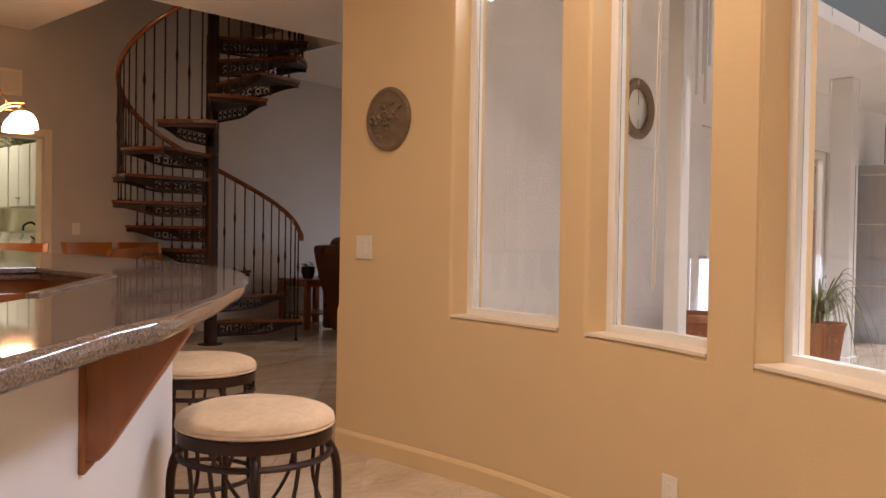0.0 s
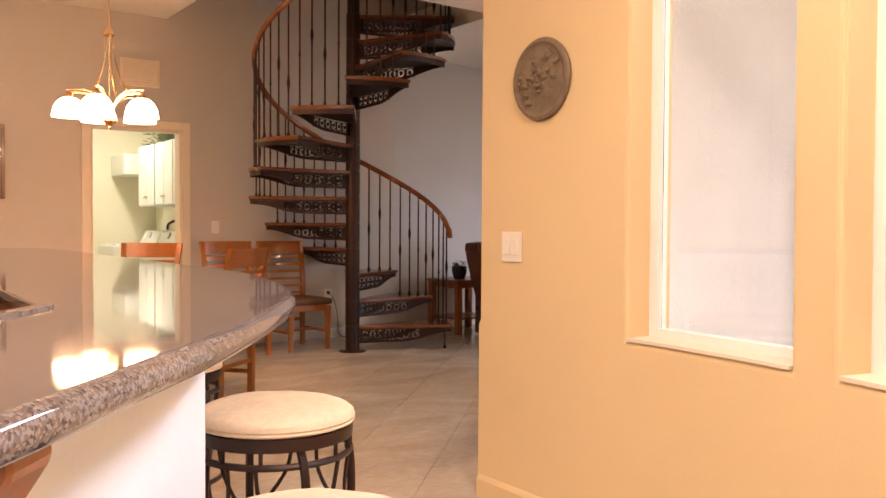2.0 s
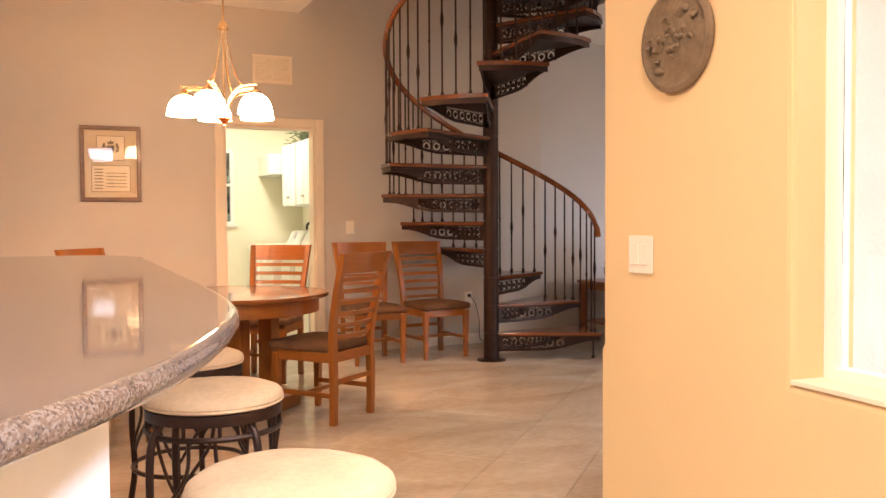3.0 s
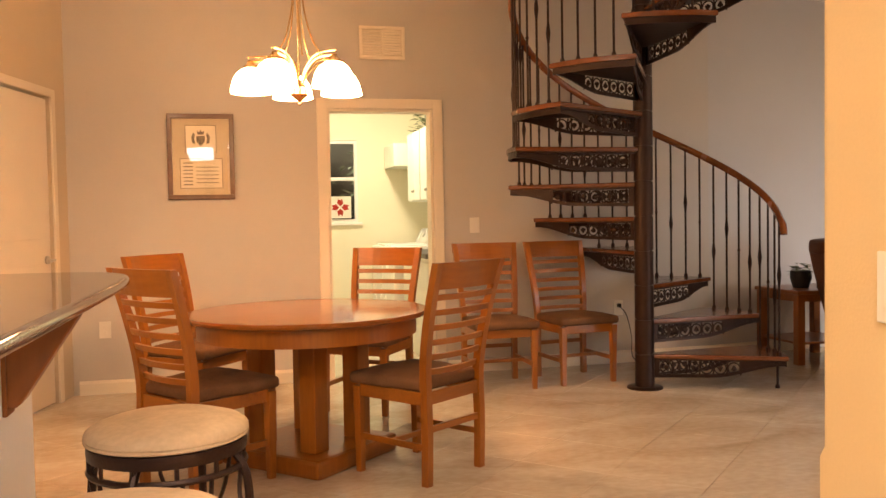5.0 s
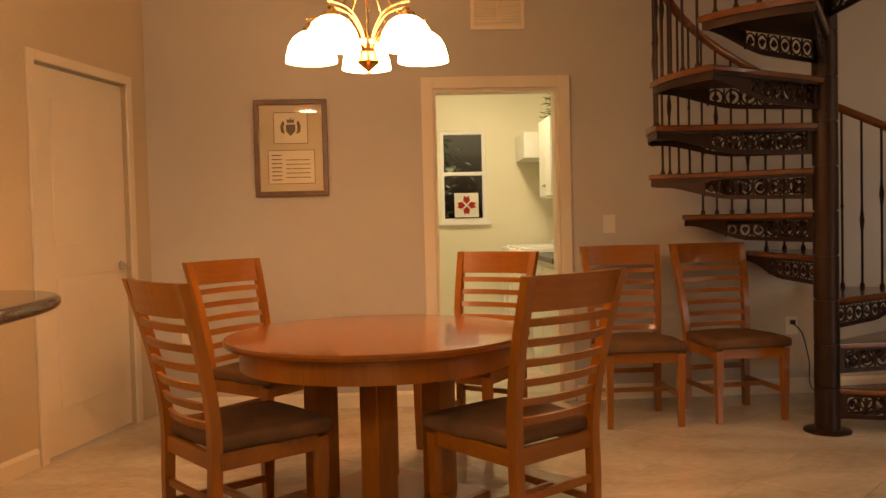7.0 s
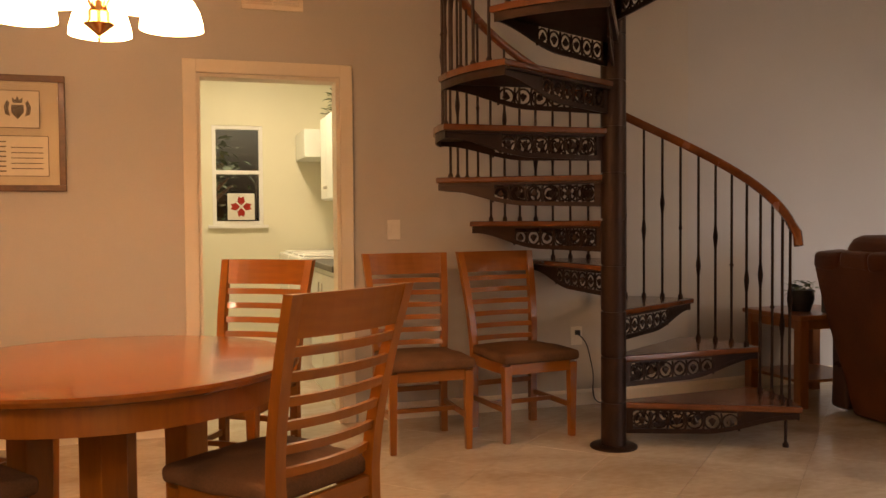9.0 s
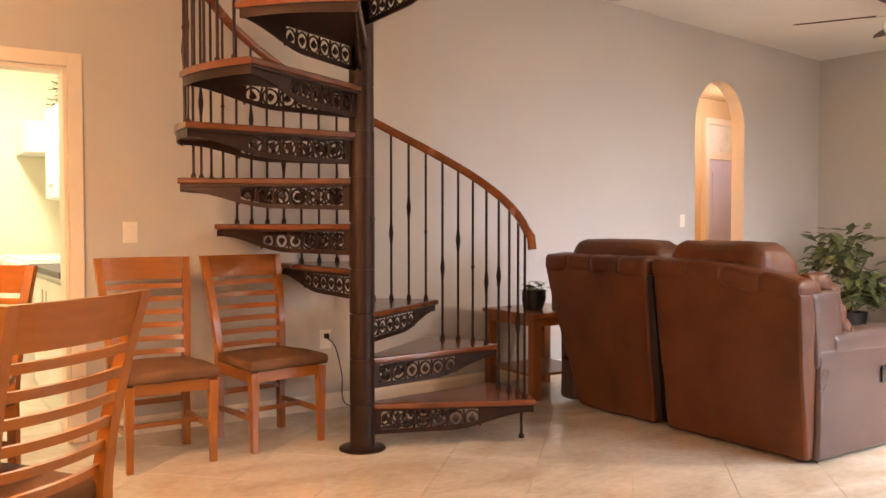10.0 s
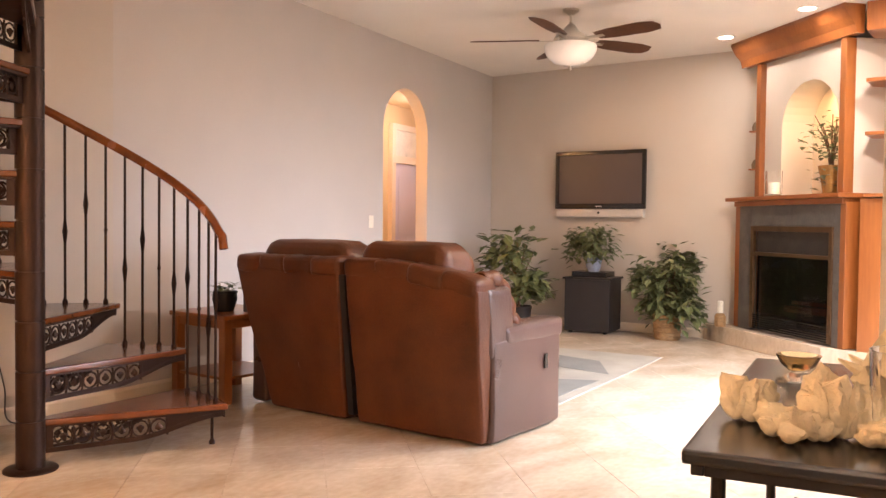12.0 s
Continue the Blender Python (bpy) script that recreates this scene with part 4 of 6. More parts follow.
def bar():
    edge = [tuple(p.xy) for p in bezier([(*e, 0) for e in EDGE], 4)]
    inner = [(0.74, 5.39), (0.26, 5.39), (0.26, 2.47), (1.02, 2.48), (1.015, 2.02), (0.64, 1.52), (0.2, 1.10), (-0.4, 0.82), (-1.6, 0.66)]
    top = thing("bar_counter", "polished speckled brown granite bar top with a rounded edge", "counter")
    slab = part("bar_top", bullnosed_slab(edge + inner, 1.022, 1.055), GRANITE, top, "", True)
    for f in slab.data.polygons:
        if len(f.vertices) > 4:
            f.use_smooth = False
    curb = bmesh.new()
    for p, q in (((1.02, 2.48), (0.26, 2.47)), ((1.02, 2.48), (1.015, 2.02)), ((1.015, 2.02), (0.64, 1.52))):
        p, q = Vector((*p, 0)), Vector((*q, 0))
        d = q - p
        box(0, d.length, -0.012, 0.012, 1.045, 1.060, 0.003, curb, Matrix.Translation(p) @ Matrix.Rotation(math.atan2(d.y, d.x), 4, "Z"))
    part("granite_lip", curb, GRANITE, top)
    base = thing("bar_half_wall", "white painted half wall carrying the bar top", "half wall")
    d = Vector((0.61, 0.793, 0))
    n = Vector((-0.793, 0.61, 0))
    c = Vector((1.37, 2.37, 0))
    a = c - d * 2.2
    body = prism([tuple(a.xy), tuple(c.xy), (1.37, 4.90), (1.27, 4.90), (1.27, 2.42), tuple((a + n * 0.07 + d * 0.05).xy)], 0.0, 1.021)
    part("panel", body, PAINT_WHITE, base)
    e = a + Vector((-0.92, -0.30, 0))
    part("panel", prism([tuple(e.xy), tuple(a.xy), tuple((a + n * 0.11).xy), tuple((e + n * 0.11).xy)], 0.0, 1.021), PAINT_WHITE, base)
    # skirting along the outer face
    for p, q in ((a, c), (c, Vector((1.37, 4.90, 0)))):
        w = q - p
        part("skirting", box(0, w.length, -0.016, -0.002, 0.0, 0.10, 0.004, turn=Matrix.Translation(p) @ Matrix.Rotation(math.atan2(w.y, w.x), 4, "Z")), PAINT_WHITE, base)
    # kitchen side cabinets
    k = thing("base_cabinet", "reddish wood kitchen base cabinets behind the bar", "cabinet")
    part("body", box(0.28, 1.25, 2.52, 4.90, 0.0, 1.021), CHERRY, k)
    for i in range(2):
        part("cabinet_door", box(0.31 + i * 0.35, 0.64 + i * 0.35, 2.495, 2.518, 0.12, 0.99, 0.006), CHERRY, k)
    # corbels under the overhang
    for p, dd, nn in ((c - d * 1.02, d, -n), (c - d * 0.0 + Vector((0, 1.20, 0)), Vector((0, 1, 0)), Vector((1, 0, 0))), (Vector((1.37, 4.62, 0)), Vector((0, 1, 0)), Vector((1, 0, 0)))):
        ob = thing("corbel", "orange-brown wooden corbel bracket under the bar top", "bracket", group="bar corbels")
        out = 0.19
        b = bmesh.new()
        prof = [(0.0, 1.020), (out, 1.020), (out, 0.985), (0.045, 0.765), (0.03, 0.75), (0.0, 0.75)]
        rows = []
        for s in (-0.032, 0.032):
            rows.append([b.verts.new(p + nn * (o + 0.001) + dd * s + Vector((0, 0, z))) for o, z in prof])
        m = len(prof)
        for i in range(m):
            b.faces.new((rows[0][i], rows[0][(i + 1) % m], rows[1][(i + 1) % m], rows[1][i]))
        b.faces.new(rows[0])
        b.faces.new(rows[1])
        bmesh.ops.bevel(b, geom=list(b.edges), offset=0.004, segments=1, affect="EDGES")
        part("bracket", b, CHERRY, ob)
        part("back_board", box(-0.04, 0.04, -0.012, 0.0, 0.73, 1.020, 0.003, turn=Matrix.Translation(p) @ Matrix.Rotation(math.atan2(dd.y, dd.x), 4, "Z")), CHERRY, ob)


bar()


def bar_stool():
    t = thing("bar_stool", "backless bar stool with a cream cushion on a dark iron frame", "stool", group="bar stools")
    cushion = lathe([(0.0, 0.646), (0.192, 0.646), (0.206, 0.652), (0.212, 0.664), (0.209, 0.676), (0.196, 0.687), (0.165, 0.698), (0.11, 0.707), (0.05, 0.711), (0.0, 0.712)], 56, close=False)
    for v in cushion.verts:
        v.co.z += 0.004 * noise.noise(v.co * 9) if v.co.z > 0.68 else 0.0
    part("cushion", cushion, CUSHION, t, "round cream cushion", True)
    part("piping", tube([polar(0.2085, k * 9, 0.655) for k in range(40)], 0.0045, seg=6, closed=True), CUSHION, t, "", True)
    part("seat_ring", lathe([(0.188, 0.612), (0.205, 0.612), (0.207, 0.628), (0.205, 0.644), (0.188, 0.644), (0.188, 0.612)], 48, close=False), IRON, t, "", True)
    part("lower_ring", tube([polar(0.200, k * 9, 0.575) for k in range(40)], 0.009, seg=6, closed=True), IRON, t, "", True)
    for k in range(12):
        part("spindle", tube([polar(0.199, k * 30 + 15, 0.575), polar(0.199, k * 30 + 15, 0.614)], 0.006, seg=6), IRON, t)
    for k in range(4):
        a = 45 + 90 * k
        part("leg", tube(bezier([polar(0.17, a, 0.625), polar(0.215, a, 0.55), polar(0.222, a, 0.40), polar(0.215, a, 0.22), polar(0.25, a, 0.02), polar(0.255, a, 0.0)], 6), 0.012, seg=8), IRON, t, "", True)
        part("brace", tube(bezier([polar(0.198, a + 34, 0.575), polar(0.185, a + 30, 0.47), polar(0.205, a + 10, 0.36), polar(0.214, a, 0.30)], 5), 0.006, seg=6), IRON, t, "", True)
        part("brace", tube(bezier([polar(0.198, a - 34, 0.575), polar(0.185, a - 30, 0.47), polar(0.205, a - 10, 0.36), polar(0.214, a, 0.30)], 5), 0.006, seg=6), IRON, t, "", True)
    part("foot_ring", tube([polar(0.213, k * 9, 0.26) for k in range(40)], 0.009, seg=6, closed=True), IRON, t, "", True)
    return t


_s = bar_stool()
_s.matrix_world = pose(1.394, 1.965, 0, 0, 0, 10)
for _x, _y, _r in ((1.736, 2.844, 40), (1.742, 3.83, 70), (1.77, 4.60, 25)):
    copy_thing(_s, pose(_x, _y, 0, 0, 0, _r))


# ---- sofa ----
def sofa():
    t = thing("reclining_sofa", "brown leather two-seat reclining sofa with padded headrests", "sofa")
    Y0, Y1, X0 = 6.13, 8.03, 6.38
    mid = (Y0 + Y1) / 2 + 0.02

    def soft(b, amount, scale):
        bmesh.ops.subdivide_edges(b, edges=b.edges, cuts=2, use_grid_fill=True)
        for v in b.verts:
            v.co += Vector((noise.noise(v.co * scale), noise.noise(v.co * scale + Vector((9, 0, 0))), noise.noise(v.co * scale + Vector((0, 9, 0))))) * amount
        return b
    for k, (a, c) in enumerate(((Y0, mid - 0.022), (mid + 0.022, Y1))):
        drop = lambda y: 0.085 * max(0.0, (Y0 + 0.62 - y) / 0.62) ** 1.3     # the back falls away towards the near arm
        b = box(X0, X0 + 0.22, a, c, 0.015, 0.95, 0.03, seg=3)
        bmesh.ops.subdivide_edges(b, edges=[e for e in b.edges if e.calc_length() > 0.3], cuts=4, use_grid_fill=True)
        for v in b.verts:
            u = max(0.0, (v.co.z - 0.12) / 0.8)
            v.co.x += -0.10 * u ** 1.2 - 0.02 * math.sin(math.pi * min(1.0, v.co.z / 0.95)) * (v.co.x < X0 + 0.1)
            low = max(0.0, 1.0 - v.co.z / 0.9)
            v.co.y += 0.025 * low if v.co.y < (a + c) / 2 else -(0.24 if k else 0.03) * low
            v.co.z -= drop(v.co.y) * u
        part("back_panel", soft(b, 0.006, 5), LEATHER, t, "smooth brown leather back", True)
        # gathered top edge, flush with the back, and puffed headrest pads in front of it
        m2 = (a + c) / 2
        n = 4
        for q in range(n):
            u0, u1 = a + (c - a) * q / n - 0.015, a + (c - a) * (q + 1) / n + 0.015
            h = box(X0 - 0.112, X0 + 0.10, u0 if q else a, u1 if q < n - 1 else c, 0.885, 1.005, 0.05, seg=4)
            for v in h.verts:
                v.co.z -= drop(v.co.y)
            part("back_roll", soft(h, 0.012, 8), LEATHER, t, "gathered leather roll", True)
        p0, p1 = (a + 0.27, c + 0.01) if k == 0 else (a + 0.02, c - 0.10)
        pm = (p0 + p1) / 2
        h = box(X0 + 0.0, X0 + 0.34, p0, p1, 0.80, 1.115, 0.125, seg=5)
        for v in h.verts:
            v.co.z -= 0.08 * max(0.0, abs(v.co.y - pm) / ((p1 - p0) / 2)) ** 4 + 0.02 * math.exp(-((v.co.y - pm) / 0.04) ** 2)
        part("headrest", soft(h, 0.014, 7), LEATHER, t, "puffy leather headrest", True)
        s = box(X0 + 0.18, X0 + 0.88, a + 0.14 if k == 0 else a, c if k == 0 else c - 0.14, 0.26, 0.50, 0.06, seg=4)
        part("seat_cushion", soft(s, 0.01, 6), LEATHER, t, "", True)
        p = box(X0 + 0.12, X0 + 0.36, a + 0.14 if k == 0 else a, c if k == 0 else c - 0.14, 0.44, 0.92, 0.08, seg=4)
        part("back_cushion", soft(p, 0.012, 6), LEATHER, t, "", True)
    # arms and wings take the leather with the daylight sheen in its colour
    for a, c in ((Y0 - 0.01, Y0 + 0.14), (Y1 - 0.14, Y1 + 0.01)):
        b = box(X0 + 0.05, X0 + 0.82, a, c, 0.012, 0.58, 0.035, seg=3)
        part("arm_panel", soft(b, 0.005, 5), LEATHER_DAYLIT, t, "brown leather side panel, greyed for daylight sheen", True)
        r = box(X0 + 0.16, X0 + 0.86, a - 0.004, c + 0.02, 0.50, 0.635, 0.06, seg=4)
        for v in r.verts:
            v.co.z += 0.10 * max(0, (X0 + 0.42 - v.co.x)) + 0.05 * max(0, v.co.x - X0 - 0.45)
        part("arm_pad", soft(r, 0.008, 7), LEATHER_DAYLIT, t, "padded leather arm", True)
        w = box(X0 + 0.07, X0 + 0.34, a + 0.004, c - 0.004, 0.46, 0.93, 0.045, seg=3)
        for v in w.verts:
            v.co.x -= 0.09 * max(0.0, (v.co.z - 0.12) / 0.8)
            v.co.z -= 0.06 * max(0.0, (v.co.z - 0.5) / 0.43)
        part("wing", soft(w, 0.006, 6), LEATHER_DAYLIT, t, "", True)
        ym = (a + c) / 2
        roll = tube(bezier([(X0 + 0.02, ym, 0.90), (X0 + 0.15, ym, 0.905), (X0 + 0.25, ym, 0.83), (X0 + 0.32, ym, 0.70), (X0 + 0.40, ym, 0.62), (X0 + 0.52, ym, 0.60)], 6), [0.050 + 0.006 * math.sin(k * 1.3) for k in range(31)], seg=12)
        part("wing_roll", roll, LEATHER, t, "puckered leather roll", True)
    part("recliner_lever", box(X0 + 0.60, X0 + 0.635, Y0 - 0.024, Y0 - 0.012, 0.36, 0.45, 0.005), BLACK_GLOSS, t, "black recliner lever")
    part("base_frame", box(X0 + 0.15, X0 + 0.76, Y0 + 0.12, Y1 - 0.12, 0.0, 0.07), BLACK_MATTE, t)
    # black filler that stands for the shade in the gap between the backs
    gap = box(X0 + 0.0, X0 + 0.16, mid - 0.021, mid + 0.021, 0.05, 0.90)
    for v in gap.verts:
        v.co.x -= 0.10 * max(0.0, (v.co.z - 0.12) / 0.8) ** 1.2
    part("gap_shade", gap, BLACK_MATTE, t, "black filler for the shade between the two backs")


sofa()


def end_table():
    t = thing("end_table", "reddish wood end table with a lower shelf", "side table")
    x0, x1, y0, y1 = 6.22, 6.80, 8.06, 8.62
    for x in (x0 + 0.035, x1 - 0.035):
        for y in (y0 + 0.035, y1 - 0.035):
            part("leg", box(x - 0.032, x + 0.032, y - 0.032, y + 0.032, 0, 0.56, 0.005), CHERRY, t)
    part("tabletop", box(x0 - 0.01, x1 + 0.01, y0 - 0.01, y1 + 0.01, 0.56, 0.592, 0.008), CHERRY, t)
    part("shelf", box(x0 + 0.02, x1 - 0.02, y0 + 0.02, y1 - 0.02, 0.16, 0.18, 0.004), CHERRY, t)
    for a in ((x0 + 0.05, x1 - 0.05, y0 + 0.02, y0 + 0.04), (x0 + 0.05, x1 - 0.05, y1 - 0.04, y1 - 0.02), (x0 + 0.02, x0 + 0.04, y0 + 0.05, y1 - 0.05), (x1 - 0.04, x1 - 0.02, y0 + 0.05, y1 - 0.05)):
        part("rail", box(*a, 0.50, 0.56, 0.003), CHERRY, t)


end_table()

# ---- on the dining wall ----
def framed_print():
    t = thing("framed_print", "framed crest and certificate behind glass in a walnut frame", "picture", pose(1.712, WN, 1.688))
    w, h = 0.2335, 0.309
    for a in ((-w, w, h - 0.034, h), (-w, w, -h, -h + 0.034)):
        part("frame", box(a[0], a[1], -0.026, -0.003, a[2], a[3], 0.005), FRAME_WOOD, t)
    for a in ((-w, -w + 0.034), (w - 0.034, w)):
        part("frame", box(a[0], a[1], -0.026, -0.003, -h + 0.034, h - 0.034, 0.005), FRAME_WOOD, t)
    part("mat_board", box(-w + 0.034, w - 0.034, -0.010, -0.004, -h + 0.034, h - 0.034), PAPER_MAT, t, "tan mat board")
    part("print_sheet", box(-0.105, 0.105, -0.0125, -0.0105, 0.03, 0.225), PAPER, t)
    part("certificate", box(-0.145, 0.145, -0.0125, -0.0105, -0.225, -0.015), PAPER, t)
    b = bmesh.new()
    for (x0, x1, z0, z1) in ((-0.108, 0.108, 0.224, 0.228), (-0.108, 0.108, 0.027, 0.031), (-0.109, -0.105, 0.03, 0.225), (0.105, 0.109, 0.03, 0.225), (-0.148, 0.148, -0.016, -0.012), (-0.148, 0.148, -0.229, -0.225), (-0.149, -0.145, -0.225, -0.015), (0.145, 0.149, -0.225, -0.015)):
        box(x0, x1, -0.0145, -0.0126, z0, z1, bm=b)
    part("ruled_border", b, INK, t)
    # crest: shield, crown and two side figures as plain shapes
    c = bmesh.new()
    prism([(-0.03, 0.15), (0.03, 0.15), (0.03, 0.11), (0.0, 0.075), (-0.03, 0.11)], 0.0127, 0.0142, bm=c)
    for sx in (-1, 1):
        prism([(sx * 0.036, 0.09), (sx * 0.06, 0.10), (sx * 0.066, 0.14), (sx * 0.05, 0.175), (sx * 0.038, 0.16), (sx * 0.045, 0.13)], 0.0127, 0.0142, bm=c)
    prism([(-0.022, 0.16), (-0.026, 0.19), (-0.01, 0.175), (0, 0.197), (0.01, 0.175), (0.026, 0.19), (0.022, 0.16)], 0.0127, 0.0142, bm=c)
    bmesh.ops.transform(c, matrix=pose(0, 0, 0, 90), verts=c.verts)
    part("crest", c, INK, t, "small brown coat of arms")
    x = bmesh.new()
    for k in range(7):
        box(-0.125, -0.06, -0.0145, -0.0126, -0.205 + k * 0.026, -0.198 + k * 0.026, bm=x)
    for k in range(5):
        box(-0.035, 0.12, -0.0145, -0.0126, -0.19 + k * 0.028, -0.185 + k * 0.028, bm=x)
    part("text_lines", x, INK, t)
    g = part("glazing", box(-w + 0.034, w - 0.034, -0.019, -0.017, -h + 0.034, h - 0.034), GLASS, t)
    g.visible_shadow = False


framed_print()


def air_vent():
    t = thing("air_vent", "white louvred return-air grille on the wall", "vent", pose(3.055, WN, 2.547))
    w, h = 0.175, 0.125
    for a in ((-w, w, h - 0.025, h), (-w, w, -h, -h + 0.025), (-w, -w + 0.025, -h + 0.025, h - 0.025), (w - 0.025, w, -h + 0.025, h - 0.025), (-0.006, 0.006, -h + 0.025, h - 0.025)):
        part("frame", box(a[0], a[1], -0.016, -0.002, a[2], a[3], 0.003), PAINT_CREAM, t)
    for k in range(10):
        z = -h + 0.035 + k * 0.02
        part("slat", box(-w + 0.025, w - 0.025, -0.004, 0.004, -0.008, 0.008, turn=pose(0, -0.009, z, 35)), PAINT_CREAM, t)


air_vent()


def wall_plate(name, label, m, w=0.04, h=0.06, kind="rocker", n=1):
    t = thing(name, label, "switch" if kind == "rocker" else "outlet", m)
    part("plate", box(-w, w, -0.008, -0.002, -h, h, 0.003), PLASTIC_WHITE, t)
    for k in range(n):
        x = (k - (n - 1) / 2) * 0.046
        if kind == "rocker":
            part("rocker", box(x - 0.016, x + 0.016, -0.013, -0.008, -0.033, 0.033, 0.002), PLASTIC_WHITE, t)
        else:
            for z in (-0.02, 0.02):
                part("socket", box(x - 0.014, x + 0.014, -0.011, -0.008, z - 0.014, z + 0.014, 0.003), PLASTIC_WHITE, t)
    return t


wall_plate("light_switch", "white rocker light switch on the greige wall", pose(3.76, WN, 1.153))
wall_plate("wall_outlet", "white power outlet low on the greige wall", pose(4.97, WN, 0.452), kind="socket")
wall_plate("light_switch", "white rocker light switch beside the skirted corner", pose(1.02, WN, 0.46), kind="socket")
wall_plate("light_switch", "white double rocker switch on the tan wall", pose(3.05, 3.42, 1.089, 0, 0, -90), 0.062, 0.062, n=2)
_o = ring(20.2, CR, 0)
wall_plate("wall_outlet", "white power outlet low on the curved tan wall", pose(_o.x, _o.y, 0.27, 0, 0, -110.2), kind="socket")
_p = ARCH_P + ARCH_D * 3.12
wall_plate("light_switch", "white rocker light switch beside the arch", pose(_p.x, _p.y, 1.22, 0, 0, math.degrees(math.atan2(ARCH_D.y, ARCH_D.x))))


def plaque():
    t = thing("wall_plaque", "round carved stone-coloured plaque on the tan wall", "wall plaque", pose(3.05, 3.242, 1.75, 0, -90, 0))
    part("disc", lathe([(0.0, 0.003), (0.160, 0.003), (0.163, 0.012), (0.158, 0.02), (0.145, 0.024), (0.135, 0.016), (0.125, 0.016), (0.06, 0.024), (0.0, 0.026)], 48, close=False), PLAQUE, t, "", True)
    r = random.Random(4)
    b = bmesh.new()
    for k in range(38):
        a, d = r.uniform(0, 6.28), r.uniform(0.01, 0.115)
        p0 = Vector((d * math.cos(a), d * math.sin(a), 0.019))
        q = p0 + Vector((r.uniform(-0.035, 0.035), r.uniform(-0.035, 0.035), 0.002))
        tube([p0, (p0 + q) / 2 + Vector((0, 0, 0.008)), q], [0.004, 0.011, 0.004], b, 6)
    part("relief", b, PLAQUE, t, "carved leafy relief", True)


plaque()


def cord_loop():
    t = thing("blind_cord", "thin white blind cord hanging in the window", "cord")
    p = ring(17.6, CR + 0.075, 0)
    part("cord", tube([p + Vector((0.008, 0, 2.54)), p + Vector((0.012, 0.006, 1.0)), p + Vector((0, 0.012, 0.97)), p + Vector((-0.012, 0.006, 1.0)), p + Vector((-0.008, 0, 2.54))], 0.0022, seg=5), PLASTIC_WHITE, t)


cord_loop()


# ---- living room ----
def television():
    t = thing("television", "flat black-framed television off, mounted above a silver speaker bar", "television")
    x, y0, y1, z0, z1 = 11.68, 7.395, 8.525, 1.40, 2.07
    part("back_shell", box(x - 0.06, x + 0.018, y0 + 0.05, y1 - 0.05, z0 + 0.05, z1 - 0.05, 0.01), BLACK_MATTE, t)
    for a in ((y0, y1, z1 - 0.045, z1), (y0, y1, z0, z0 + 0.06), (y0, y0 + 0.045, z0 + 0.06, z1 - 0.045), (y1 - 0.045, y1, z0 + 0.06, z1 - 0.045)):
        part("bezel", box(x - 0.09, x - 0.055, *a, 0.006), BLACK_GLOSS, t)
    part("screen", box(x - 0.078, x - 0.06, y0 + 0.045, y1 - 0.045, z0 + 0.06, z1 - 0.045), SCREEN, t, "dark grey screen")
    part("badge", box(x - 0.092, x - 0.0905, 7.92, 8.0, z0 + 0.022, z0 + 0.034), SILVER, t)
    part("speaker_bar", box(x - 0.09, x - 0.02, y0 + 0.02, y1 - 0.02, z0 - 0.10, z0 - 0.005, 0.012), SILVER, t, "silver speaker bar")
    part("knob", tube([(x - 0.09, 7.96, z0 - 0.045), (x - 0.098, 7.96, z0 - 0.045)], 0.014, seg=14), BLACK_GLOSS, t)
    part("wall_mount", box(x + 0.0, x + 0.02, 7.7, 8.2, 1.5, 1.95), BLACK_MATTE, t)


television()


def foliage(name, n, rx, rz, size, seed, droop=0.4, z0=0.0):
    """A crown of many small pointed leaves, in clumps, with gaps."""
    r = random.Random(seed)
    verts, faces = [], []
    clumps = [(r.gauss(0, 0.5), r.gauss(0, 0.5), r.uniform(-0.85, 0.95)) for _ in range(22)]
    for k in range(n):
        c = clumps[r.randrange(len(clumps))]
        p = Vector(((c[0] + r.gauss(0, 0.24)) * rx, (c[1] + r.gauss(0, 0.24)) * rx, z0 + rz + (c[2] + r.gauss(0, 0.2)) * rz))
        flat = Vector((p.x, p.y, 0))
        if flat.length > rx * 1.05:
            continue
        d = (flat + Vector((r.uniform(-1, 1), r.uniform(-1, 1), 0)) * rx).normalized()
        d.z = r.uniform(-droop * 2, 0.5)
        d.normalize()
        s = d.cross(Vector((0, 0, 1))).normalized()
        u = s.cross(d)
        L = size * r.uniform(0.6, 1.25)
        W = L * 0.27
        i = len(verts)
        verts += [p, p + d * L * 0.45 + s * W + u * W * 0.35, p + d * L, p + d * L * 0.45 - s * W + u * W * 0.35, p + d * L * 0.5]
        faces += [(i, i + 1, i + 4), (i + 1, i + 2, i + 4), (i, i + 4, i + 3), (i + 4, i + 2, i + 3)]
    me = bpy.data.meshes.new(name)
    me.from_pydata(verts, [], faces)
    return me


def crown(t, n, rx, rz, size, seed, z0, material, droop=0.4, label="leafy green crown"):
    me = foliage("foliage", n, rx, rz, size, seed, droop, z0)
    me.materials.append(material)
    ob = new("foliage", me)
    ob.parent = t
    ob["label"] = label
    return ob


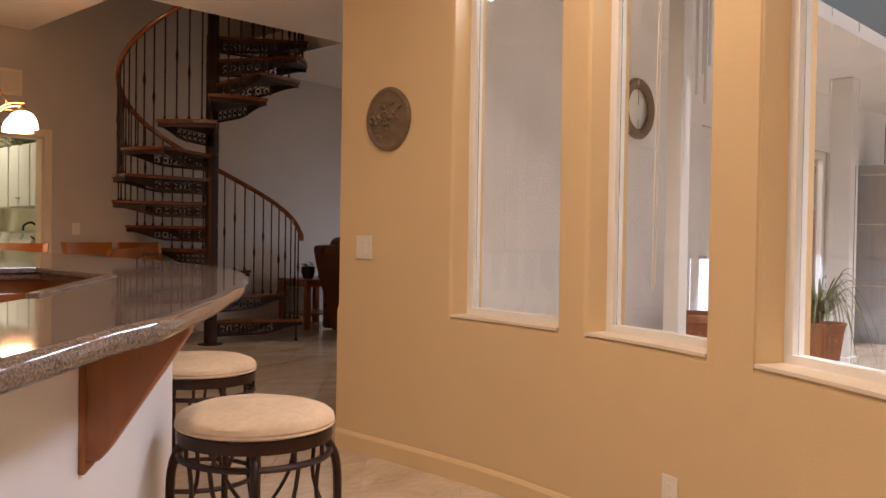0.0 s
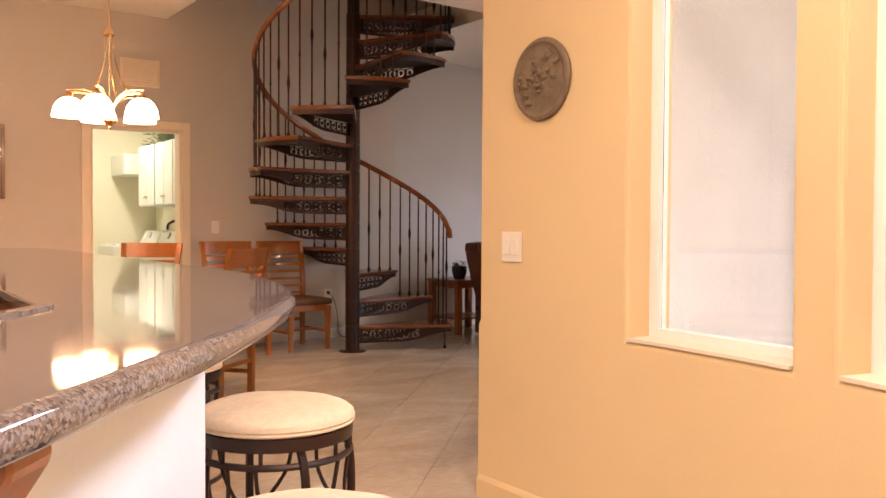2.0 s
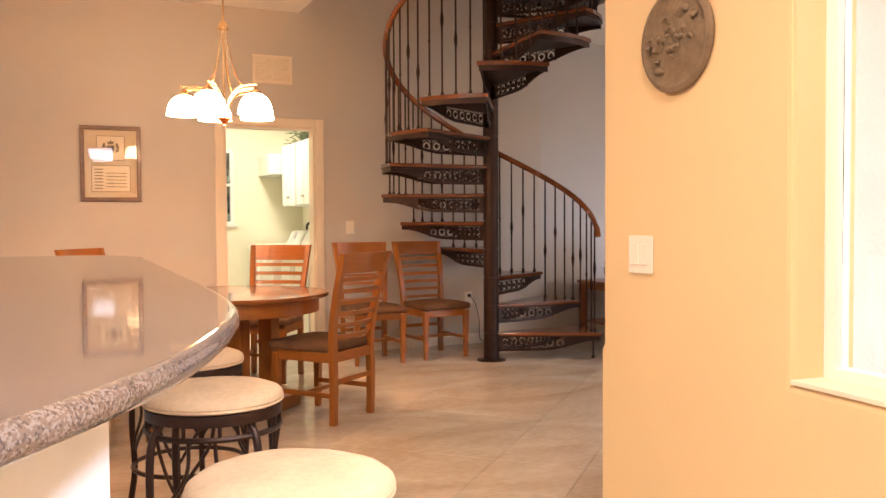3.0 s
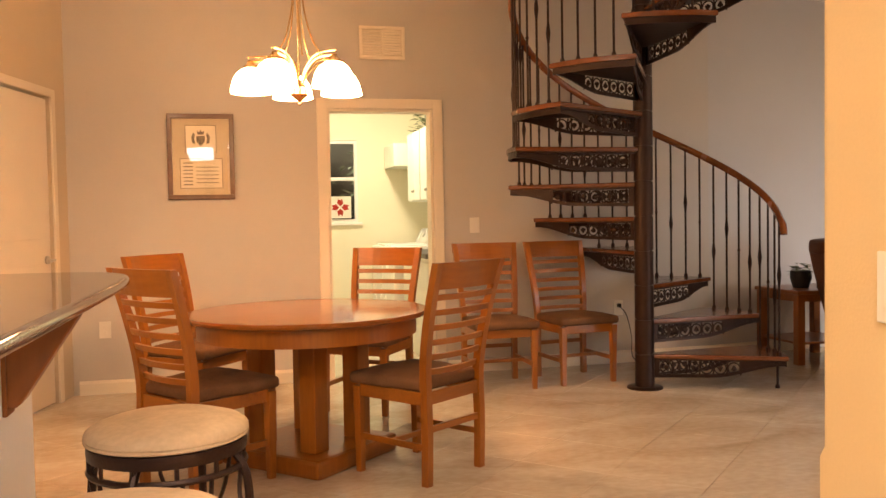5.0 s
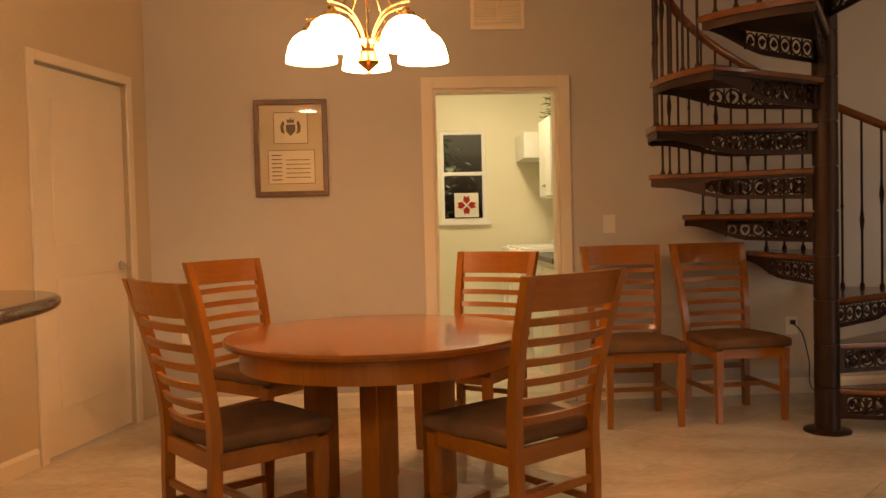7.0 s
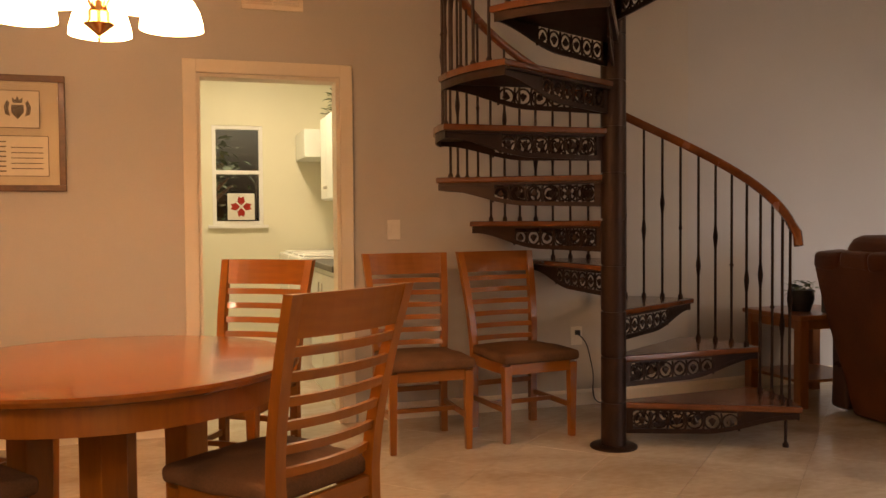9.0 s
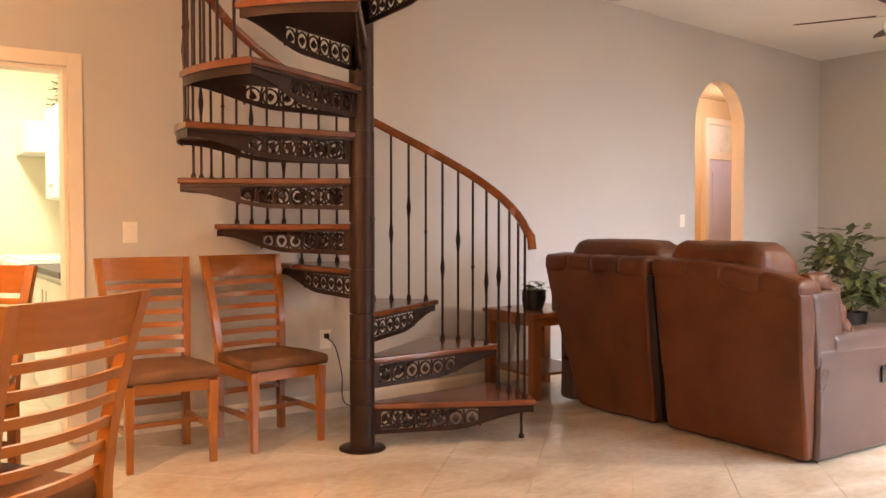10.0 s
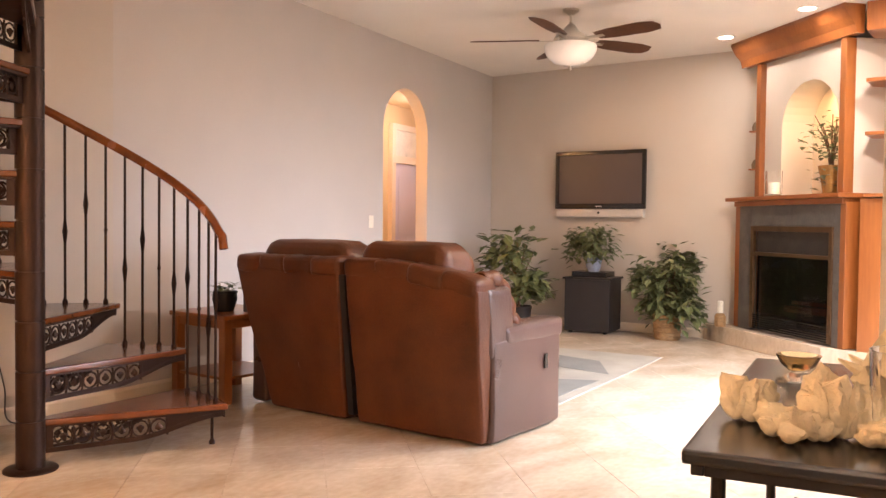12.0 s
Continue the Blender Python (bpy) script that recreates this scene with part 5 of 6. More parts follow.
def stems(t, n, rx, z0, z1, seed):
    r = random.Random(seed)
    b = bmesh.new()
    for k in range(n):
        a = r.uniform(0, 6.28)
        e = Vector((math.cos(a) * rx * r.uniform(0.2, 0.8), math.sin(a) * rx * r.uniform(0.2, 0.8), z1 - r.uniform(0, 0.3) * (z1 - z0)))
        m = Vector((e.x * 0.35, e.y * 0.35, z0 + (e.z - z0) * 0.6))
        tube(bezier([Vector((r.uniform(-0.02, 0.02), r.uniform(-0.02, 0.02), z0)), m, e], 4), 0.005, b, 5)
    part("stem", b, FRAME_WOOD, t, kind="stuff")


def basket_plant():
    t = thing("potted_plant", "bushy green plant in a woven wicker basket", "plant", pose(11.32, 7.01, 0))
    part("basket", lathe([(0.0, 0.0), (0.125, 0.0), (0.135, 0.02), (0.155, 0.24), (0.162, 0.27), (0.150, 0.27), (0.14, 0.23), (0.0, 0.22)], 30, close=False), WICKER, t, "brown woven basket", True)
    for k in range(5):
        part("weave", tube([polar(0.134 + 0.0045 * k + 0.004 * (i % 2), i * 12, 0.03 + 0.05 * k) for i in range(30)], 0.008, seg=5, closed=True), WICKER, t)
    stems(t, 14, 0.3, 0.22, 0.8, 3)
    crown(t, 2100, 0.34, 0.33, 0.125, 5, 0.24, LEAF, 0.55)


def corner_plant():
    t = thing("potted_plant", "tall leafy plant in a dark pot in the corner", "plant", pose(10.95, 8.63, 0))
    part("pot", lathe([(0.0, 0.0), (0.12, 0.0), (0.15, 0.26), (0.16, 0.28), (0.145, 0.28), (0.13, 0.24), (0.0, 0.23)], 26, close=False), BLACK_MATTE, t, "dark round pot", True)
    stems(t, 12, 0.4, 0.23, 1.1, 8)
    crown(t, 620, 0.42, 0.36, 0.17, 11, 0.36, LEAF, 0.5)


def box_stand():
    t = thing("subwoofer", "black square subwoofer cabinet on the floor", "speaker", pose(11.42, 7.93, 0, 0, 0, 8))
    part("cabinet", box(-0.23, 0.23, -0.26, 0.26, 0.02, 0.60, 0.008), BLACK_MATTE, t)
    part("top_board", box(-0.25, 0.25, -0.28, 0.28, 0.60, 0.625, 0.006), BLACK_MATTE, t)
    for x in (-0.18, 0.18):
        for y in (-0.2, 0.2):
            part("foot", lathe([(0.025, 0.0), (0.02, 0.022)], 10, at=(x, y, 0)), BLACK_GLOSS, t)
    tr = thing("plant_tray", "black shallow tray on the subwoofer", "tray", pose(11.42, 7.93, 0.6255, 0, 0, 8))
    part("tray", box(-0.17, 0.17, -0.2, 0.2, 0.0, 0.06, 0.006), BLACK_GLOSS, tr)
    p = thing("potted_plant", "small trailing plant in a pale blue ceramic pot", "plant", pose(11.40, 7.92, 0.686))
    part("pot", lathe([(0.0, 0.0), (0.06, 0.0), (0.085, 0.06), (0.095, 0.14), (0.1, 0.16), (0.088, 0.16), (0.08, 0.13), (0.0, 0.12)], 26, close=False), BLUE_CERAMIC, p, "pale blue ceramic pot", True)
    stems(p, 10, 0.2, 0.12, 0.42, 21)
    crown(p, 800, 0.28, 0.20, 0.10, 23, 0.09, LEAF_PALE, 0.6)


basket_plant()
corner_plant()
box_stand()


def ceiling_fan():
    t = thing("ceiling_fan", "brushed nickel ceiling fan with brown blades and white glass bowl", "ceiling fan", pose(9.2, 7.12, 0.05))
    part("canopy", lathe([(0.02, 2.97), (0.06, 3.0), (0.07, 3.0), (0.07, CEIL - 0.051)], 22), NICKEL, t, "", True)
    part("downrod", tube([(0, 0, 2.82), (0, 0, 2.98)], 0.012, seg=10), NICKEL, t)
    part("motor_housing", lathe([(0.10, 2.70), (0.135, 2.72), (0.15, 2.76), (0.13, 2.80), (0.075, 2.83), (0.05, 2.87), (0.018, 2.90)], 30), NICKEL, t, "", True)
    part("light_bowl", lathe([(0.0, 2.535), (0.07, 2.54), (0.14, 2.565), (0.195, 2.61), (0.222, 2.66), (0.228, 2.70), (0.22, 2.715), (0.0, 2.715)], 36, close=False), BOWL_GLOW, t, "white glass bowl", True)
    part("finial", lathe([(0.004, 2.495), (0.012, 2.505), (0.012, 2.532)], 12), NICKEL, t, "", True)
    for k in range(5):
        a = 45 + 72 * k
        b = prism([(0.27, -0.06), (0.42, -0.085), (0.72, -0.096), (0.84, -0.07), (0.872, 0.0), (0.84, 0.07), (0.72, 0.096), (0.42, 0.085), (0.27, 0.06)], -0.004, 0.004, 0.002)
        bmesh.ops.transform(b, matrix=pose(0, 0, 2.76, 0, 0, a) @ pose(0, 0, 0, -13), verts=b.verts)
        blade = part("blade", b, BLADE_WOOD, t, "dark brown wooden blade")
        arm = box(0.13, 0.34, -0.02, 0.02, -0.010, -0.0045, 0.002, turn=pose(0, 0, 2.76, 0, 0, a) @ pose(0, 0, 0, -13))
        part("blade_iron", arm, NICKEL, blade)


ceiling_fan()


def downlight(x, y, ceil=CEIL):
    t = thing("recessed_downlight", "white trimmed recessed ceiling light switched on", "ceiling light", pose(x, y, ceil), group="recessed ceiling lights")
    part("trim_ring", lathe([(0.068, -0.003), (0.095, -0.006), (0.098, -0.001), (0.068, -0.001)], 26, close=False), PAINT_WHITE, t, "", True)
    part("lens", lathe([(0.0, -0.004), (0.066, -0.004), (0.066, -0.002), (0.0, -0.002)], 24, close=False), LENS_LIT, t, "glowing lens")


# fittings for the added, unseen living room lights are built here too
for _x, _y in KITCHEN_DOWNLIGHTS + LIVING_DOWNLIGHTS:
    downlight(_x, _y)

# ---- fireplace across the corner ----
FP = Matrix.Translation((11.5, 6.35, 0)) @ Matrix.Rotation(math.atan2(-1.05, -0.95), 4, "Z")   # x along the front, y towards the room's corner


def fireplace():
    # local: x = 0..1.76 along the front, y > 0 is behind (towards the corner)
    t = thing("fireplace", "corner fireplace with wooden mantel, slate surround and arched niche", "fireplace", FP)
    W = 1.62
    # lower part
    part("side_panel", box(-0.03, 0.05, 0.0, 0.4, 0.18, 1.44, 0.004), CHERRY, t)
    part("side_panel", box(W - 0.02, W + 0.05, 0.0, 0.75, 0.18, 1.44, 0.004), CHERRY, t)
    for a in ((0.05, 0.27, 0.18, 1.42), (1.52, W - 0.02, 0.18, 1.42), (0.27, 1.52, 1.22, 1.42)):
        part("slate_surround", box(a[0], a[1], 0.0, 0.06, a[2], a[3], 0.003), SLATE, t, "dark grey slate")
    part("mantel_frieze", box(-0.03, W + 0.03, -0.02, 0.4, 1.42, 1.47, 0.004), CHERRY, t)
    part("mantel_shelf", box(-0.08, W + 0.08, -0.10, 0.45, 1.47, 1.51, 0.010), CHERRY, t, "reddish wood mantel shelf")
    fb = bmesh.new()
    box(0.27, 1.52, 0.5, 0.54, 0.18, 1.22, bm=fb)
    box(0.27, 0.31, 0.08, 0.5, 0.18, 1.22, bm=fb)
    box(1.48, 1.52, 0.08, 0.5, 0.18, 1.22, bm=fb)
    box(0.31, 1.48, 0.08, 0.5, 1.16, 1.22, bm=fb)
    part("firebox", fb, FIREBOX, t, "sooty black firebox")
    for a in ((0.27, 0.32, 0.20, 1.22), (1.47, 1.52, 0.20, 1.22), (0.32, 1.47, 1.17, 1.22), (0.32, 1.47, 0.93, 0.965)):
        part("fire_frame", box(a[0], a[1], -0.012, 0.02, a[2], a[3], 0.003), BRONZE, t, "bronze fire frame")
    part("hood_panel", box(0.32, 1.47, 0.03, 0.05, 0.965, 1.17), FIREBOX, t)
    part("fire_glass", box(0.32, 1.47, 0.04, 0.046, 0.36, 0.93), GLASS_DARK, t, "smoked fire glass")
    for k in range(7):
        part("grille_bar", box(0.32, 1.47, -0.004, 0.012, 0.205 + k * 0.021, 0.215 + k * 0.021), BLACK_GLOSS, t)
    lg = bmesh.new()
    for k in range(4):
        tube([(0.6 + 0.04 * k, 0.2 + 0.06 * k, 0.42 + 0.05 * (k % 2)), (1.3 - 0.03 * k, 0.24 + 0.05 * k, 0.44 + 0.04 * (k % 2))], 0.045, lg, 8)
    part("logs", lg, TREAD_WOOD, t, "", True)
    # upper part with niche
    n = 18
    cx, hw, spring, z0, z1 = 1.06, 0.41, 2.15, 1.51, 2.83
    cells = []

    def cell(a, c, l0, l1, h0, h1):
        cells.append([Vector(v) for v in ((a, 0.06, l0), (c, 0.06, l1), (c, 0.40, l1), (a, 0.40, l0), (a, 0.06, h0), (c, 0.06, h1), (c, 0.40, h1), (a, 0.40, h0))])
    cell(0.36, cx - hw, z0, z0, z1, z1)
    cell(cx + hw, 1.62, z0, z0, z1, z1)
    for k in range(n):
        xa, xb = cx - hw * math.cos(math.pi * k / n), cx - hw * math.cos(math.pi * (k + 1) / n)
        cell(xa, xb, spring + hw * math.sin(math.pi * k / n), spring + hw * math.sin(math.pi * (k + 1) / n), z1, z1)
    part("niche_wall", blocks(cells), PAINT_GREIGE, t, "painted wall with an arched niche")
    part("niche_back", box(0.36, 1.62, 0.40, 0.44, z0, z1), PAINT_CREAM, t)
    for x0 in (0.30, 1.55):
        part("post", box(x0, x0 + 0.075, 0.0, 0.10, 1.51, 2.83, 0.008), CHERRY, t, "reddish wood post")
    cr = bmesh.new()
    prof = [(0.05, 2.83), (-0.02, 2.83), (-0.04, 2.90), (-0.10, 2.96), (-0.15, 3.04), (-0.15, CEIL - 0.002), (0.05, CEIL - 0.002)]
    rows = [[cr.verts.new((x, y, z)) for y, z in prof] for x in (0.06, 1.78)]
    k = len(prof)
    for i in range(k):
        cr.faces.new((rows[0][i], rows[0][(i + 1) % k], rows[1][(i + 1) % k], rows[1][i]))
    cr.faces.new(rows[0])
    cr.faces.new(rows[1])
    part("crown_moulding", cr, CHERRY, t, "deep wooden crown moulding")


# the front faces the room: its local y axis must point at the corner
if (FP.to_3x3() @ Vector((0, 1, 0))).dot(Vector((11.7, 5.0, 0)) - Vector((10.9, 5.7, 0))) < 0:
    FP = FP @ Matrix.Diagonal((1, -1, 1, 1))
fireplace()


def hearth():
    t = thing("hearth", "raised travertine hearth before the fireplace", "hearth")
    part("hearth_slab", prism([(11.69, 6.74), (11.62, 6.72), (10.45, 5.30), (10.30, 4.80), (11.69, 4.80)], 0.0, 0.175, 0.008), TRAVERTINE, t)


hearth()


def return_wall():
    b = box(10.36, 10.46, 3.51, 5.0, 0.0, 1.46)
    tagged(part("wall_fireplace_return", b, CHERRY, None, kind="structure"), "reddish wood panelling beside the fireplace", "wall")
    s = thing("wall_shelves", "open wooden shelves with ornaments beside the fireplace", "shelf")
    part("back_board", box(10.72, 10.76, 3.51, 4.95, 1.46, 2.83), PAINT_GREIGE, s)
    for z in (1.47, 1.98, 2.42):
        part("shelf", box(10.30, 10.72, 3.51, 4.97, z, z + 0.03, 0.005), CHERRY, s)
    part("cornice", box(10.25, 10.76, 3.51, 4.97, 2.83, CEIL - 0.003, 0.01), CHERRY, s)
    wall_plate("light_switch", "white rocker switch on the wooden panel", pose(10.36, 4.58, 1.22, 0, 0, -90), 0.06, 0.06, n=2)
    for (x, y, z, prof, mat, nm, lb) in (
            (10.48, 4.72, 1.501, [(0.0, 0.0), (0.05, 0.0), (0.06, 0.06), (0.03, 0.14), (0.07, 0.22), (0.07, 0.28), (0.05, 0.30), (0.0, 0.29)], GOLD_GLAZE, "vase", "amber glazed vase on the shelf"),
            (10.48, 4.74, 2.011, [(0.0, 0.0), (0.04, 0.0), (0.02, 0.04), (0.05, 0.10), (0.045, 0.17), (0.02, 0.22), (0.0, 0.23)], PALE_GLASS, "figurine", "pale ornament on a dark base"),
            (10.48, 4.78, 2.451, [(0.0, 0.0), (0.04, 0.0), (0.045, 0.10), (0.0, 0.10)], PALE_GLASS, "candle", "white pillar candle on the shelf"),
            (10.48, 4.68, 2.451, [(0.0, 0.0), (0.045, 0.0), (0.05, 0.12), (0.0, 0.12)], PALE_GLASS, "candle", "white pillar candle on the shelf")):
        o = thing(nm, lb, nm, pose(x, y, z))
        part("body", lathe(prof, 20, close=False), mat, o, "", True)


return_wall()


def mantel_items():
    def at(x, y, z):
        return FP @ Vector((x, y, z))
    p = at(1.20, 0.20, 1.512)
    t = thing("potted_arrangement", "dried flower arrangement in a copper pot", "plant", pose(*p))
    part("pot", lathe([(0.0, 0.0), (0.07, 0.0), (0.085, 0.12), (0.115, 0.26), (0.105, 0.26), (0.09, 0.2), (0.0, 0.18)], 24, close=False), GOLD_GLAZE, t, "copper coloured pot", True)
    stems(t, 16, 0.3, 0.2, 0.75, 41)
    crown(t, 260, 0.27, 0.26, 0.08, 43, 0.10, LEAF_PALE, 0.3, "dried leaves and flowers")
    p = at(0.60, 0.02, 1.512)
    t = thing("candle_jar", "glass candle jar with a cream candle", "candle", pose(*p))
    part("jar", lathe([(0.0, 0.0), (0.075, 0.0), (0.08, 0.02), (0.08, 0.24), (0.074, 0.24), (0.07, 0.02), (0.0, 0.015)], 24, close=False), GLASS, t, "", True).visible_shadow = False
    part("candle", lathe([(0.0, 0.018), (0.055, 0.018), (0.055, 0.13), (0.0, 0.13)], 20, close=False), PALE_GLASS, t, "", True)
    p = at(-0.02, -0.16, 0.177)
    t = thing("lantern", "small brown lantern on the hearth", "lantern", pose(*p))
    part("body", lathe([(0.0, 0.0), (0.06, 0.0), (0.06, 0.10), (0.045, 0.13), (0.0, 0.14)], 8, close=False), WICKER, t)
    part("candle", lathe([(0.0, 0.14), (0.03, 0.14), (0.03, 0.26), (0.0, 0.26)], 14, close=False), PALE_GLASS, t)
    for z in (1.78, 2.16):
        q = at(0.25, 0.03, z)
        s = thing("corner_shelf", "tiny wooden corner shelf with a trinket", "shelf", pose(*q))
        part("board", box(-0.05, 0.05, -0.05, 0.05, 0.0, 0.015, 0.003), CHERRY, s)
        part("trinket", lathe([(0.0, 0.015), (0.03, 0.015), (0.035, 0.06), (0.015, 0.10), (0.0, 0.11)], 12, close=False), PLAQUE, s, "", True)


mantel_items()


def rug():
    t = thing("area_rug", "grey and beige patterned rug on the floor", "rug", pose(8.7, 7.45, 0.0, 0, 0, 5))
    part("carpet", box(-1.25, 1.25, -1.0, 1.0, 0.001, 0.010, 0.003), RUG, t)
    for pts in ([(-1.1, -0.9), (-0.2, -0.93), (-0.6, 0.1), (-1.15, 0.2)], [(0.1, -0.9), (0.7, -0.6), (0.9, 0.2), (0.3, -0.1)], [(-0.3, 0.2), (0.5, 0.3), (0.2, 0.9), (-0.5, 0.8)]):
        part("pattern", prism(pts, 0.0105, 0.0125), RUG_DARK, t, "darker grey shape")


rug()


# ---- glass-topped console with shells ----
def console():
    M = pose(4.08, 4.235, 0, 0, 0, 9.5)
    t = thing("console_table", "black metal console table with a smoked glass top", "table", M)
    L, D, H = 1.25, 0.62, 0.80
    part("tabletop", box(0, L, -D, 0, H - 0.028, H, 0.008), BLACK_GLOSS, t, "glossy black top")
    for a in ((0.015, L - 0.015, -0.04, -0.015), (0.015, L - 0.015, -D + 0.015, -D + 0.04), (0.015, 0.04, -D + 0.04, -0.04), (L - 0.04, L - 0.015, -D + 0.04, -0.04)):
        part("rail", box(*a, H - 0.05, H - 0.029, 0.004), IRON_BLACK, t)
    for x in (0.06, L - 0.06):
        for y in (-0.06, -D + 0.06):
            part("leg", tube([(x, y, 0), (x, y, H - 0.045)], 0.014, seg=8), IRON_BLACK, t)
        part("stretcher", tube([(x, -0.06, 0.62), (x, -D + 0.06, 0.62)], 0.009, seg=6), IRON_BLACK, t)
        part("brace", tube([(x, -0.06, 0.45), (x, -0.20, 0.72)], 0.008, seg=6), IRON_BLACK, t)

    def put(nm, lb, cat, x, y):
        return thing(nm, lb, cat, M @ pose(x, y, H + 0.0008))
    # big ruffled coral-like shell
    s = put("sea_shell", "large ruffled cream coral shell ornament", "shell", 0.225, -0.235)
    rs = random.Random(12)
    clusters = ((0.0, 0.0, 0.15, 9), (0.02, -0.07, 0.13, 6), (-0.035, 0.03, 0.065, 7), (0.09, 0.14, 0.115, 7), (0.045, 0.075, 0.06, 5), (-0.03, -0.10, 0.05, 4))
    for cx, cy, high, count in clusters:
        for k in range(count):
            turn, wide = rs.uniform(0, 180), rs.uniform(0.030, 0.050)
            h = high * rs.uniform(0.55, 1.0)
            lean = rs.uniform(-0.45, 0.45)
            px, py, ph = cx + rs.gauss(0, 0.020), cy + rs.gauss(0, 0.026), rs.uniform(0, 6.28)
            b = bmesh.new()
            bmesh.ops.create_icosphere(b, subdivisions=3, radius=1.0)
            for v in b.verts:
                n = v.co.copy()
                up = (n.z + 1) / 2
                rim = 1 + 0.15 * noise.noise(n * 2.6 + Vector((ph, k, 1))) + 0.05 * math.sin(math.atan2(n.x, n.z + 0.4) * 7 + ph)
                curl = 0.022 * up * math.sin(n.x * 4.5 + ph)
                v.co = Vector((wide * n.x * (0.55 + 0.55 * up) * rim, 0.019 * n.y + curl + lean * up * h * 0.5, max(0.0, h * up * rim)))
            bmesh.ops.transform(b, matrix=pose(px, py, 0.0, 0, 0, turn), verts=b.verts)
            part("lobe", b, CORAL, s, "", True)
    # shallow scalloped bowl on a glass foot
    b = put("glass_bowl", "small shallow rippled glass bowl on a low stand", "bowl", 0.84, -0.15)
    part("foot", lathe([(0.0, 0.0), (0.055, 0.0), (0.058, 0.006), (0.04, 0.014), (0.022, 0.03), (0.0, 0.03)], 24, close=False), GLASS, b, "", True).visible_shadow = False
    part("dish", lathe([(0.0, 0.03), (0.024, 0.032), (0.043, 0.048), (0.058, 0.074), (0.054, 0.076), (0.040, 0.054), (0.024, 0.038), (0.0, 0.037)], 30, close=False), GLASS_AMBER, b, "", True)
    c = put("conch_shell", "pale spiky conch shell", "shell", 0.66, -0.36)
    part("whorl", lathe([(0.0, 0.0), (0.06, 0.01), (0.085, 0.05), (0.06, 0.09), (0.04, 0.13), (0.015, 0.17), (0.0, 0.19)], 12, close=False), CORAL, c, "", True)
    for k in range(7):
        part("spike", tube([polar(0.06, k * 51, 0.07), polar(0.115, k * 51, 0.10)], [0.018, 0.003], seg=6), CORAL, c)
    g = put("glass_vase", "round clear glass vase with shells inside", "vase", 0.24, -0.40)
    part("vase", lathe([(0.0, 0.0), (0.075, 0.0), (0.085, 0.02), (0.09, 0.18), (0.085, 0.18), (0.078, 0.02), (0.0, 0.012)], 26, close=False), GLASS, g, "", True).visible_shadow = False
    part("shell_fill", lathe([(0.0, 0.014), (0.070, 0.016), (0.072, 0.05), (0.03, 0.075), (0.0, 0.07)], 12, close=False), CORAL, g, "", True)
    j = put("glass_jar", "tall clear glass jar with a lid", "jar", 0.98, -0.42)
    part("jar", lathe([(0.0, 0.0), (0.06, 0.0), (0.06, 0.2), (0.045, 0.24), (0.045, 0.26), (0.04, 0.26), (0.054, 0.19), (0.054, 0.01), (0.0, 0.01)], 22, close=False), GLASS, j, "", True).visible_shadow = False
    k = put("loudspeaker", "black upright loudspeaker standing on the console", "speaker", 0.62, -0.53)
    part("cabinet", box(-0.10, 0.10, -0.07, 0.075, 0.0, 0.27, 0.006), BLACK_MATTE, k)
    part("grille", box(-0.106, -0.1005, -0.06, 0.065, 0.02, 0.25, 0.001), BLACK_GLOSS, k)


console()
tagged(part("wall_pier", box(5.58, 5.72, 3.505, 4.13, 0, CEIL - 0.002), PAINT_WHITE, None, kind="structure"), "white painted wall pier beside the patio doors", "wall")


def end_table_items():
    t = thing("potted_plant", "small plant in a dark pot on the end table", "plant", pose(6.42, 8.30, 0.593))
    part("pot", lathe([(0.0, 0.0), (0.06, 0.0), (0.085, 0.08), (0.08, 0.14), (0.07, 0.14), (0.0, 0.12)], 20, close=False), BLACK_MATTE, t, "dark pot", True)
    crown(t, 90, 0.09, 0.05, 0.055, 61, 0.10, LEAF, 0.4)
    k = thing("telephone", "grey telephone with a white handset on the end table", "telephone", pose(6.55, 8.14, 0.593, 0, 0, 20))
    part("body", box(-0.08, 0.08, -0.05, 0.05, 0.0, 0.16, 0.01), SLATE, k)
    part("handset", box(-0.03, 0.03, -0.02, 0.02, 0.16, 0.27, 0.01), PLASTIC_WHITE, k)


end_table_items()


